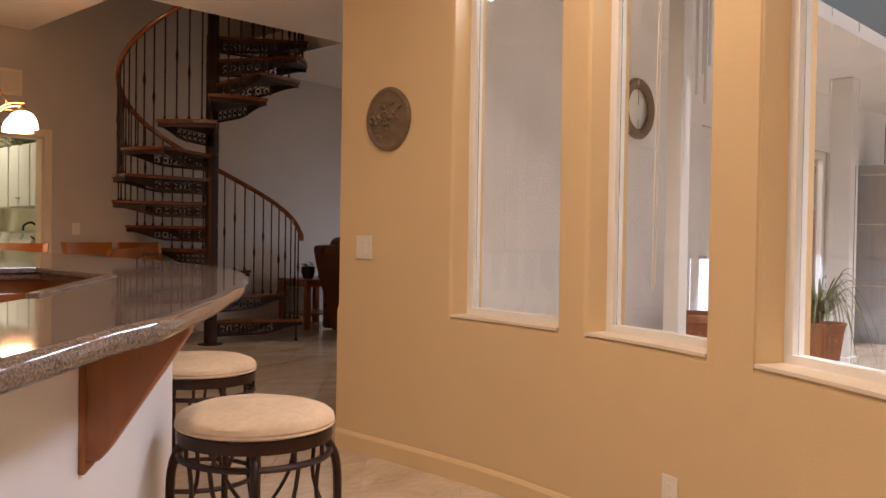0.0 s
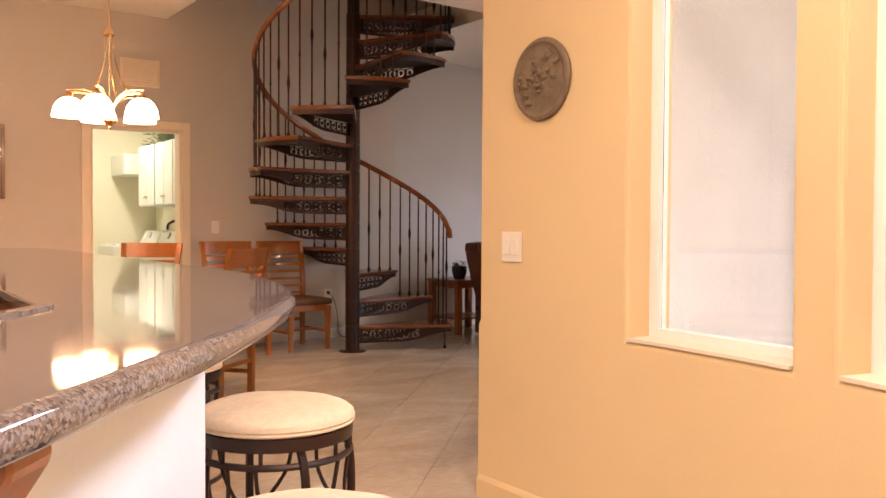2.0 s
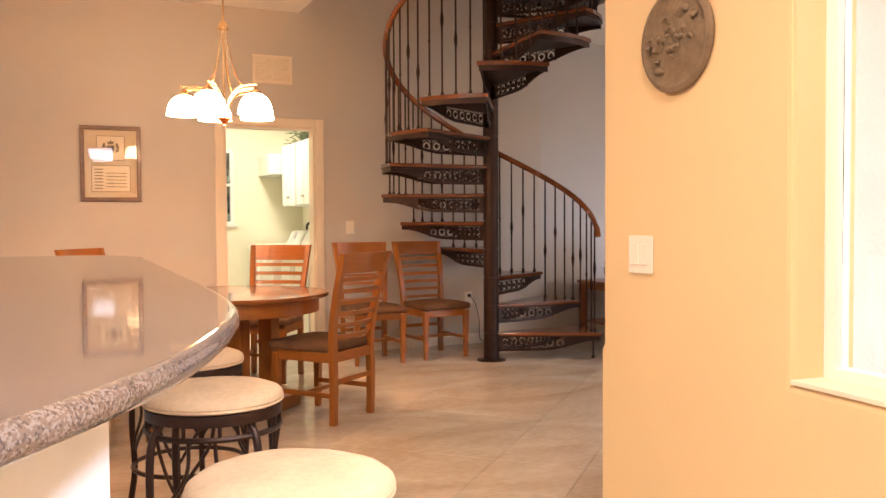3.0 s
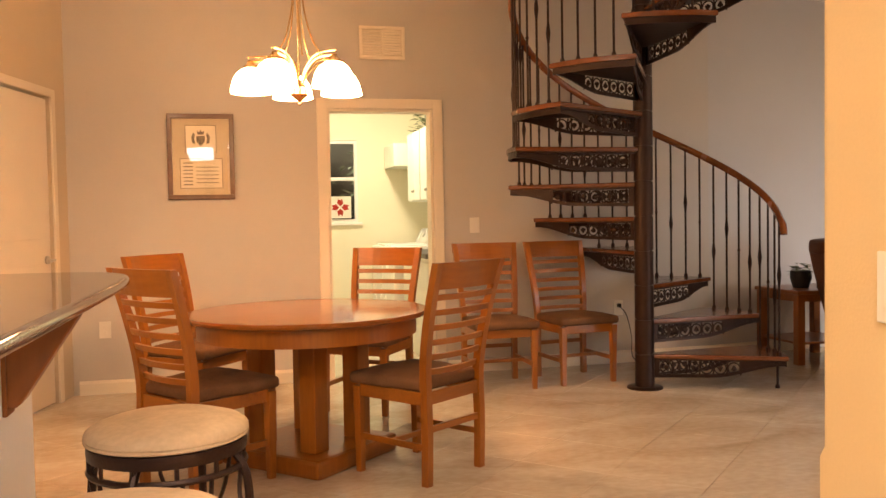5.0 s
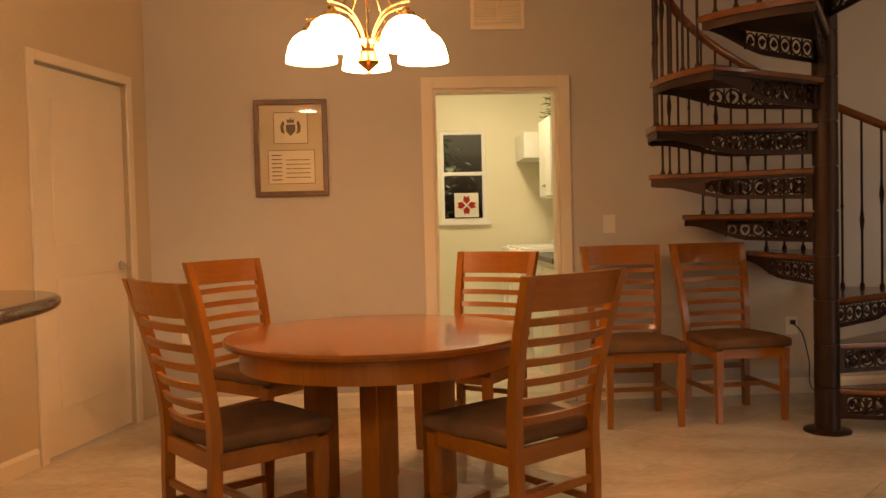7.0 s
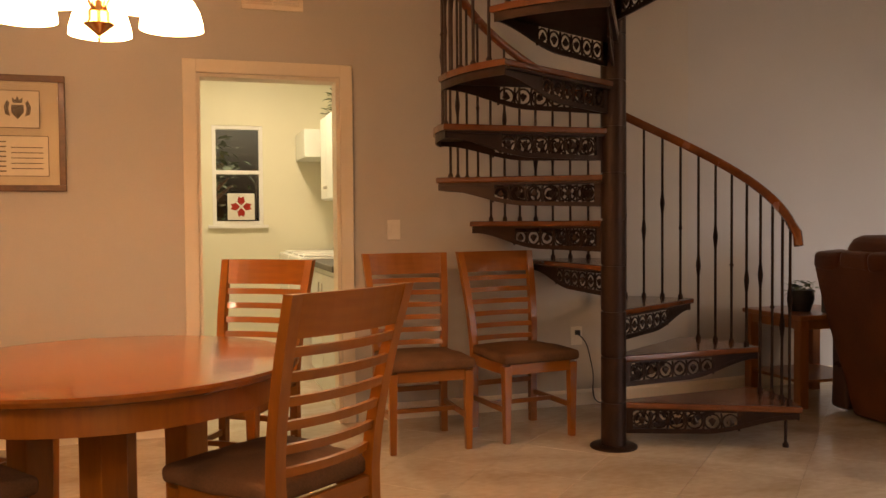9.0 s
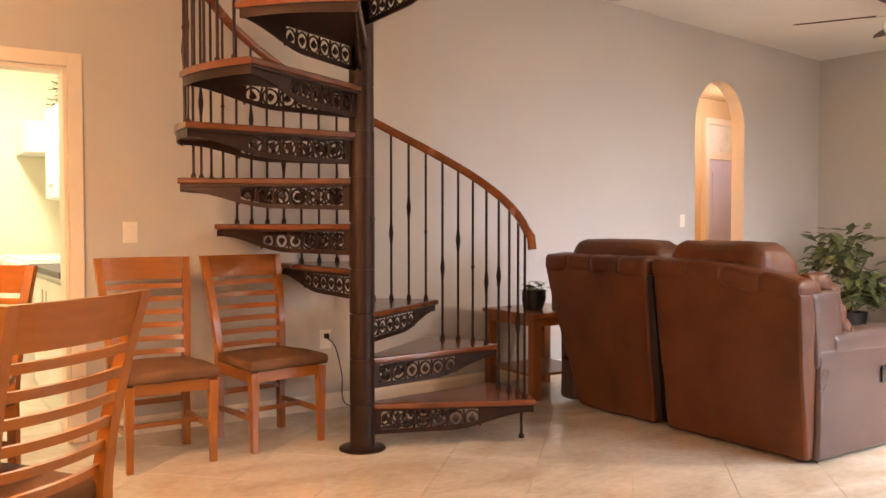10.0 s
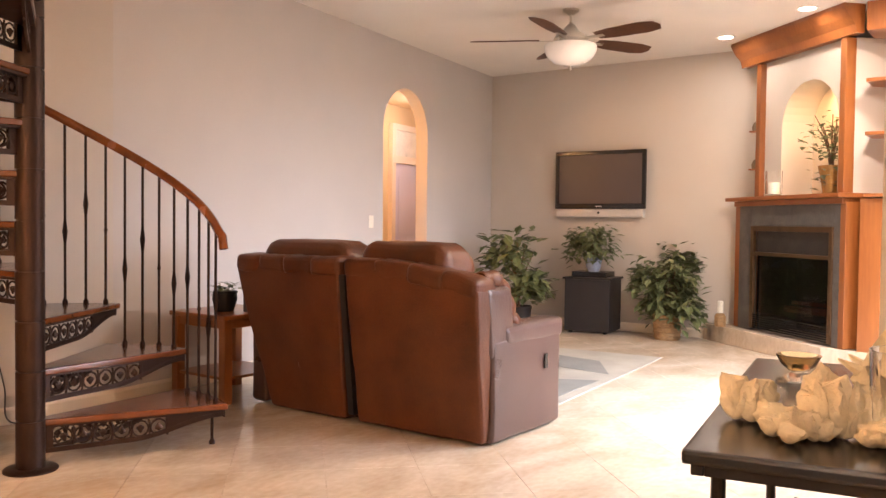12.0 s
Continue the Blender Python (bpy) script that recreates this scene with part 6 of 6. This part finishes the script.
# ---- laundry room ----
def laundry():
    w = thing("window_laundry", "white sash window in the laundry room", "window", kind="structure")
    x0, x1, z0, z1, y = 2.80, 3.25, 1.18, 2.08, 11.64
    for a in ((x0, x0 + 0.035, z0, z1), (x1 - 0.035, x1, z0, z1), (x0 + 0.035, x1 - 0.035, z0, z0 + 0.035), (x0 + 0.035, x1 - 0.035, z1 - 0.035, z1), (x0 + 0.035, x1 - 0.035, 1.64, 1.675)):
        part("window_frame", box(a[0], a[1], y - 0.03, y + 0.03, a[2], a[3], 0.004), PAINT_WHITE, w)
    part("window_sill", box(x0 - 0.04, x1 + 0.04, 11.56, 11.60, z0 - 0.03, z0, 0.004), PAINT_WHITE, w)
    part("pane", box(x0 + 0.035, x1 - 0.035, y - 0.003, y + 0.003, z0 + 0.035, z1 - 0.035), GLASS, w).visible_shadow = False
    s = thing("stained_glass_panel", "small stained glass panel with a red cross flower", "ornament", pose(3.05, 11.598, 1.225))
    part("panel", box(-0.12, 0.12, -0.012, -0.004, 0.0, 0.24, 0.002), PALE_GLASS, s)
    b = bmesh.new()
    for k in range(4):
        o = [(0.0, 0.012), (0.035, 0.045), (0.022, 0.095), (0.0, 0.078), (-0.022, 0.095), (-0.035, 0.045)]
        q = prism(o, 0.0, 0.003)
        bmesh.ops.transform(q, matrix=pose(0, -0.0125, 0.12, 90) @ pose(0, 0, 0, 0, 0, 90 * k), verts=q.verts)
        merge(b, q)
    part("flower", b, RED_GLASS, s, "dark red petals")
    for nm, lb, y0, y1 in (("washing_machine", "white top-loading washing machine with a raised control panel", 10.85, 11.52), ("tumble_dryer", "white tumble dryer with a raised control panel", 10.15, 10.82)):
        t = thing(nm, lb, "washing machine" if nm[0] == "w" else "dryer")
        part("body", box(3.38, 4.02, y0, y1, 0.02, 0.93, 0.02), APPLIANCE, t)
        part("lid", box(3.42, 3.86, y0 + 0.05, y1 - 0.05, 0.932, 0.945, 0.005), APPLIANCE, t)
        c = box(3.86, 4.06, y0 + 0.01, y1 - 0.01, 0.931, 1.10, 0.03, seg=3)
        for v in c.verts:
            v.co.x += 0.5 * max(0, v.co.z - 0.95)  if v.co.x < 3.95 else 0
        part("control_panel", c, APPLIANCE, t, "", True)
        part("dial", tube([(3.915, (y0 + y1) / 2, 1.04), (3.89, (y0 + y1) / 2, 1.05)], 0.04, seg=18), SILVER, t)
        for fx in (3.45, 3.95):
            for fy in (y0 + 0.06, y1 - 0.06):
                part("foot", lathe([(0.02, 0.0), (0.02, 0.025)], 10, at=(fx, fy, 0)), BLACK_MATTE, t)
    k = thing("laundry_counter", "white laundry base cabinet with a dark worktop", "cabinet")
    part("body", box(3.48, 4.09, 9.0, 10.12, 0.0, 0.88), CAB_WHITE, k)
    for i in range(2):
        d = part("cabinet_door", box(3.46, 3.479, 9.03 + i * 0.54, 9.55 + i * 0.54, 0.12, 0.84, 0.004), CAB_WHITE, k)
        part("handle", tube([(3.445, 9.48 + i * 0.14, 0.66), (3.445, 9.48 + i * 0.14, 0.78)], 0.006, seg=6), NICKEL, d)
    part("worktop", box(3.44, 4.095, 9.0, 10.13, 0.88, 0.92, 0.006), SLATE, k, "dark worktop")
    f = thing("tap", "dark curved kitchen tap on the laundry worktop", "tap", pose(3.80, 9.75, 0.921))
    part("spout", tube(bezier([(0, 0, 0), (0, 0, 0.22), (-0.06, 0, 0.29), (-0.14, 0, 0.26), (-0.15, 0, 0.20)], 5), 0.012, seg=8), IRON_BLACK, f, "", True)
    part("lever", tube([(0, 0.05, 0.0), (0, 0.05, 0.10), (-0.05, 0.06, 0.14)], 0.009, seg=6), IRON_BLACK, f, "", True)
    bt = thing("soap_bottle", "dark soap bottle on the worktop", "bottle", pose(3.85, 9.55, 0.921))
    part("bottle", lathe([(0.0, 0.0), (0.035, 0.0), (0.035, 0.16), (0.012, 0.19), (0.012, 0.23), (0.0, 0.23)], 14, close=False), BLACK_GLOSS, bt, "", True)
    for y0 in (9.0, 9.62, 10.24):
        u = thing("wall_cabinet", "white laundry wall cabinet with small knobs", "cabinet", group="laundry wall cabinets")
        part("body", box(3.68, 4.095, y0, y0 + 0.6, 1.38, 2.07, 0.003), CAB_WHITE, u)
        for i in range(2):
            d = part("cabinet_door", box(3.661, 3.679, y0 + 0.01 + i * 0.295, y0 + 0.295 + i * 0.295, 1.39, 2.06, 0.004), CAB_WHITE, u)
            part("knob", tube([(3.661, y0 + 0.27 + i * 0.06, 1.48), (3.64, y0 + 0.27 + i * 0.06, 1.48)], 0.012, seg=10), NICKEL, d)
    u = thing("wall_cabinet", "white shallow cabinet over the washing machine", "cabinet", group="laundry wall cabinets")
    part("body", box(3.55, 4.095, 11.0, 11.59, 1.76, 2.0, 0.003), CAB_WHITE, u)
    g = thing("foliage_garland", "green leafy garland lying along the cabinet tops", "plant", pose(3.86, 9.9, 2.071))
    r = random.Random(77)
    for k in range(5):
        me = foliage("foliage", 240, 0.17, 0.11, 0.09, 80 + k, 0.3, 0.0)
        me.materials.append(LEAF_PALE if k % 2 else LEAF)
        ob = new("sprig", me)
        ob.parent = g
        ob["kind"] = "stuff"
        ob.matrix_basis = pose(0, -0.75 + 0.35 * k, 0.0)


laundry()


# ---- courtyard outside the windows ----
tagged(wall("wall_stucco", (3.28, 3.333), (11.84, 3.333), 0.024, -0.05, CEIL + 0.28, [(6.64 - 3.28, 9.64 - 3.28, -0.05, 2.1)], STUCCO), "white textured stucco on the outside wall", "wall")
tagged(part("roof_eave", box(3.4, 12.6, 2.2, 3.33, 2.69, 2.80, 0.005), PAINT_WHITE, None, kind="structure"), "white painted patio roof and fascia", "roof")
tagged(part("patio", box(1.5, 24.0, -14.0, 3.33, -0.058, -0.045), GROUT, None, kind="structure"), "grey paved courtyard", "pavement")


def courtyard():
    p = thing("porch_post", "white painted timber porch post", "post", pose(4.62, 2.46, -0.045))
    part("shaft", box(-0.05, 0.05, -0.05, 0.05, 0.0, 2.734, 0.006), PAINT_WHITE, p)
    part("foot", box(-0.065, 0.065, -0.065, 0.065, 0.0, 0.10, 0.006), PAINT_WHITE, p)
    for x, y in ((8.6, 2.86), (12.3, 2.6)):
        q = copy_thing(p, pose(x, y, -0.045))
        q.scale = (2.0, 2.0, 1.0)
    r = thing("round_wall_ornament", "round grey-brown wreath ornament on the stucco", "wreath", pose(5.58, 3.332, 2.10, 90))
    part("ring", tube([(0.185 * math.cos(k * 0.2618), 0.185 * math.sin(k * 0.2618), 0.028) for k in range(24)], 0.04, seg=8, closed=True, flat=0.6), PLAQUE, r, "", True)
    c = thing("wind_chime", "silver tubular wind chime under the eave", "wind chime", pose(4.5, 2.26, 1.9))
    part("top_disc", lathe([(0.05, 0.66), (0.05, 0.675)], 16), FRAME_WOOD, c)
    part("cord", tube([(0, 0, 0.675), (0, 0, 0.79)], 0.002, seg=5), IRON_BLACK, c)
    for k in range(5):
        part("chime_tube", tube([polar(0.04, 72 * k, 0.02 + 0.05 * k), polar(0.04, 72 * k, 0.62)], 0.008, seg=8), SILVER, c)
        part("string", tube([polar(0.04, 72 * k, 0.62), polar(0.04, 72 * k, 0.662)], 0.0015, seg=4), IRON_BLACK, c)
    t = thing("trellis", "black wrought-iron scroll trellis against the stucco", "trellis", pose(5.10, 3.28, -0.045))
    for x in (-0.17, 0.17):
        part("upright", tube([(x, 0, 0), (x, 0, 1.58)], 0.008, seg=6), IRON_BLACK, t)
    for k in range(9):
        z = 0.12 + 0.17 * k
        part("scroll", tube([(0.055 * math.cos(a * 0.4488) - 0.10, 0, z + 0.06 + 0.055 * math.sin(a * 0.4488)) for a in range(14)], 0.005, seg=5, closed=True), IRON_BLACK, t)
        part("scroll", tube([(0.055 * math.cos(a * 0.4488) + 0.10, 0, z + 0.06 + 0.055 * math.sin(a * 0.4488)) for a in range(14)], 0.005, seg=5, closed=True), IRON_BLACK, t)
        if k % 2 == 0:
            part("cross_bar", tube([(-0.17, 0, z), (0.17, 0, z)], 0.006, seg=6), IRON_BLACK, t)
    part("finial", tube([(-0.17, 0, 1.58), (-0.10, 0, 1.68), (0, 0, 1.72), (0.10, 0, 1.68), (0.17, 0, 1.58)], 0.007, seg=6), IRON_BLACK, t, "", True)
    n = thing("planter", "terracotta planter with thin drooping leaves", "plant pot", pose(5.97, 2.97, -0.045))
    part("pot", lathe([(0.0, 0.0), (0.16, 0.0), (0.22, 0.58), (0.24, 0.60), (0.24, 0.65), (0.21, 0.65), (0.19, 0.58), (0.0, 0.56)], 26, close=False), TERRACOTTA, n, "", True)
    for (x, y, h, sd) in ((7.55, 2.70, 0.5, 5), (5.97, 2.97, 0.58, 9)):
        if h == 0.5:
            n = thing("planter", "terracotta planter with a spiky yucca plant", "plant pot", pose(x, y, -0.045))
            part("pot", lathe([(0.0, 0.0), (0.16, 0.0), (0.22, 0.46), (0.24, 0.5), (0.2, 0.5), (0.18, 0.44), (0.0, 0.42)], 26, close=False), TERRACOTTA, n, "", True)
        r = random.Random(sd)
        b = bmesh.new()
        for k in range(34):
            a, L, dr = r.uniform(0, 360), r.uniform(0.3, 0.7), r.uniform(-0.9, 0.9)
            pts = bezier([polar(0.02, a, h), polar(L * 0.5, a, h + L * (0.5 + 0.3 * dr)), polar(L * 0.85, a, h + L * (0.1 + 0.8 * dr))], 4)
            tube(pts, [0.012 * (1 - 0.85 * i / (len(pts) - 1)) for i in range(len(pts))], b, 4, flat=0.3)
        part("leaves", b, LEAF_PALE, n, "spiky narrow leaves")
    f = thing("outdoor_refrigerator", "stainless steel refrigerator on the patio", "refrigerator", pose(10.7, 2.95, -0.045))
    part("body", box(-0.36, 0.36, -0.36, 0.36, 0.0, 2.05, 0.01), STAINLESS, f)
    for z0, z1 in ((0.1, 0.75), (0.77, 1.45), (1.47, 2.0)):
        d = part("door", box(-0.385, -0.362, -0.35, 0.35, z0, z1, 0.006), STAINLESS, f)
        part("handle", tube([(-0.40, -0.3, z1 - 0.06), (-0.40, 0.3, z1 - 0.06)], 0.012, seg=8), NICKEL, d)
    w = thing("garden_wall", "white stucco courtyard wall", "wall", kind="structure")
    part("wall", box(24.0, 24.2, -14, 12, -0.05, 3.0), STUCCO, w)
    part("wall", box(1.5, 24.0, -14.2, -14.0, -0.05, 2.2), STUCCO, w)


courtyard()


def garden_tree(x, y, h, seed):
    t = thing("tree", "leafy green garden tree outside", "tree", pose(x, y, -0.06))
    b = tube(bezier([(0, 0, 0), (0.05, 0.03, h * 0.3), (-0.04, 0.06, h * 0.6)], 4), [0.16 - 0.009 * k for k in range(9)], seg=8)
    r = random.Random(seed)
    for k in range(7):
        a = r.uniform(0, 360)
        tube(bezier([(0, 0.03, h * (0.35 + 0.03 * k)), polar(h * 0.12, a, h * (0.5 + 0.03 * k)), polar(h * 0.26, a, h * (0.6 + 0.04 * k))], 3), [0.07, 0.06, 0.05, 0.04, 0.03, 0.02, 0.012], b, 6)
    part("trunk", b, FRAME_WOOD, t, "brown trunk with limbs", True)
    crown(t, 620, h * 0.36, h * 0.32, 0.20, seed, h * 0.32, LEAF_PALE, 0.5)


garden_tree(2.6, 17.5, 2.7, 101)
garden_tree(5.2, 19.5, 3.1, 102)
garden_tree(0.6, 20.0, 2.9, 103)


# ---- hallway door seen through the arch, and a lamp cord ----
def hall_door():
    m = Matrix.Translation(ARCH_P) @ Matrix.Rotation(math.atan2(ARCH_D.y, ARCH_D.x), 4, "Z")
    t = thing("door_3", "pale lavender hallway door under a glazed transom", "door", m, kind="structure")
    a, c = 6.0, 6.72
    part("door_leaf", box(a, c, 1.46, 1.495, 0.01, 2.02, 0.004), PAINT_LAVENDER, t)
    for z0, z1 in ((0.2, 0.9), (1.05, 1.85)):
        part("door_panel", box(a + 0.11, c - 0.11, 1.452, 1.462, z0, z1, 0.004), PAINT_LAVENDER, t)
    for u0, u1, z0, z1 in ((a - 0.09, a, 0, 2.55), (c, c + 0.09, 0, 2.55), (a, c, 2.47, 2.55), (a, c, 2.02, 2.12)):
        part("casing", box(u0, u1, 1.43, 1.498, z0, z1, 0.004), PAINT_CREAM, t)
    part("transom", box(a, c, 1.46, 1.48, 2.12, 2.47), PALE_GLASS, t)
    part("knob", lathe([(0.012, 0.0), (0.03, 0.03), (0.03, 0.05), (0.0, 0.06)], 14), NICKEL, t, "", True).matrix_basis = pose(c - 0.07, 1.46, 1.0, 90)


hall_door()
_c = thing("power_cord", "thin dark power cord plugged into the outlet", "cord")
part("plug", box(4.955, 4.985, WN - 0.035, WN - 0.011, 0.46, 0.49, 0.004), BLACK_MATTE, _c)
part("cord", tube(bezier([(4.97, WN - 0.03, 0.465), (5.02, WN - 0.05, 0.40), (5.07, WN - 0.04, 0.22), (5.10, WN - 0.05, 0.02), (5.4, WN - 0.10, 0.006)], 6), 0.004, seg=6), BLACK_MATTE, _c, "", True)

# ---- ground and floor ----
_g = bmesh.new()
box(-400, 400, -400, 400, -0.9, -0.06, bm=_g)
tagged(part("ground", _g, SOIL, None, kind="structure"), "lawn and soil round the house", "ground")
FLOOR = part("floor", box(-3.64, 11.85, -2.34, 11.75, -0.055, -0.004), GROUT, None, kind="structure")
tagged(FLOOR, "polished travertine tiles laid on the diagonal", "floor")


def lay_tiles():
    """Square tiles laid at 45 degrees; the nearest stretch as single pieces, the rest in one mesh."""
    size, gap = 0.46, 0.002
    s = size / 2 - gap / 2
    b = box(-s, s, -s, s, -0.010, 0.0)
    bmesh.ops.bevel(b, geom=[e for e in b.edges if e.verts[0].co.z > -0.001 and e.verts[1].co.z > -0.001], offset=0.0007, segments=1, affect="EDGES")
    me = bpy.data.meshes.new("floor_tile")
    b.to_mesh(me)
    b.free()
    me.materials.append(TRAVERTINE)
    turn = Matrix.Rotation(radians(45), 4, "Z")
    rest_v, rest_f = [], []
    base = [v.co.copy() for v in me.vertices]
    polys = [tuple(p.vertices) for p in me.polygons]
    count = 0
    near = []
    for i in range(-30, 60):
        for j in range(-40, 40):
            p = turn @ Vector((i * size, j * size, 0))
            x, y = p.x + 2.0, p.y + 2.0
            if not (-3.3 < x < 11.6 and -2.0 < y < 11.5):
                continue
            near.append((abs(x - 4.6) + abs(y - 5.6) * 1.0 if 1.2 < x < 9.5 and 3.0 < y < 9.2 else 99 + abs(x), x, y))
    near.sort()
    for k, (d, x, y) in enumerate(near):
        if k < 290:
            ob = new("floor_tile", me)
            ob.parent = FLOOR
            ob.matrix_basis = Matrix.Translation((x, y, 0)) @ turn
        else:
            m = Matrix.Translation((x, y, 0)) @ turn
            o = len(rest_v)
            rest_v += [m @ v for v in base]
            rest_f += [tuple(o + q for q in f) for f in polys]
    rm = bpy.data.meshes.new("far_tiles")
    rm.from_pydata(rest_v, [], rest_f)
    rm.materials.append(TRAVERTINE)
    ob = new("far_tiles", rm)
    ob.parent = FLOOR
    ob["kind"] = "stuff"


lay_tiles()


def lay_pavers():
    v, f = [], []
    r = random.Random(6)
    L, W, g = 0.30, 0.20, 0.006
    for i in range(0, 34):
        for j in range(0, 26):
            x = 3.5 + i * L + (L / 2 if j % 2 else 0)
            y = 3.2 - j * W
            if math.hypot(x + L - CC.x, y - CC.y) < CR + CT + 0.35 or math.hypot(x - CC.x, y - CC.y) < CR + CT + 0.1:
                continue
            z = -0.037 + r.uniform(-0.002, 0.002)
            o = len(v)
            x0, x1, y0, y1 = x + g / 2, x + L - g / 2, y - W + g / 2, y - g / 2
            v += [(x0, y0, -0.045), (x1, y0, -0.045), (x1, y1, -0.045), (x0, y1, -0.045), (x0 + .004, y0 + .004, z), (x1 - .004, y0 + .004, z), (x1 - .004, y1 - .004, z), (x0 + .004, y1 - .004, z)]
            f += [(o + 4, o + 5, o + 6, o + 7), (o, o + 1, o + 5, o + 4), (o + 1, o + 2, o + 6, o + 5), (o + 2, o + 3, o + 7, o + 6), (o + 3, o, o + 4, o + 7)]
    me = bpy.data.meshes.new("patio_pavers")
    me.from_pydata(v, [], f)
    me.materials.append(PATIO)
    tagged(new("patio_pavers", me), "grey rectangular courtyard pavers", "paving", kind="stuff")


lay_pavers()
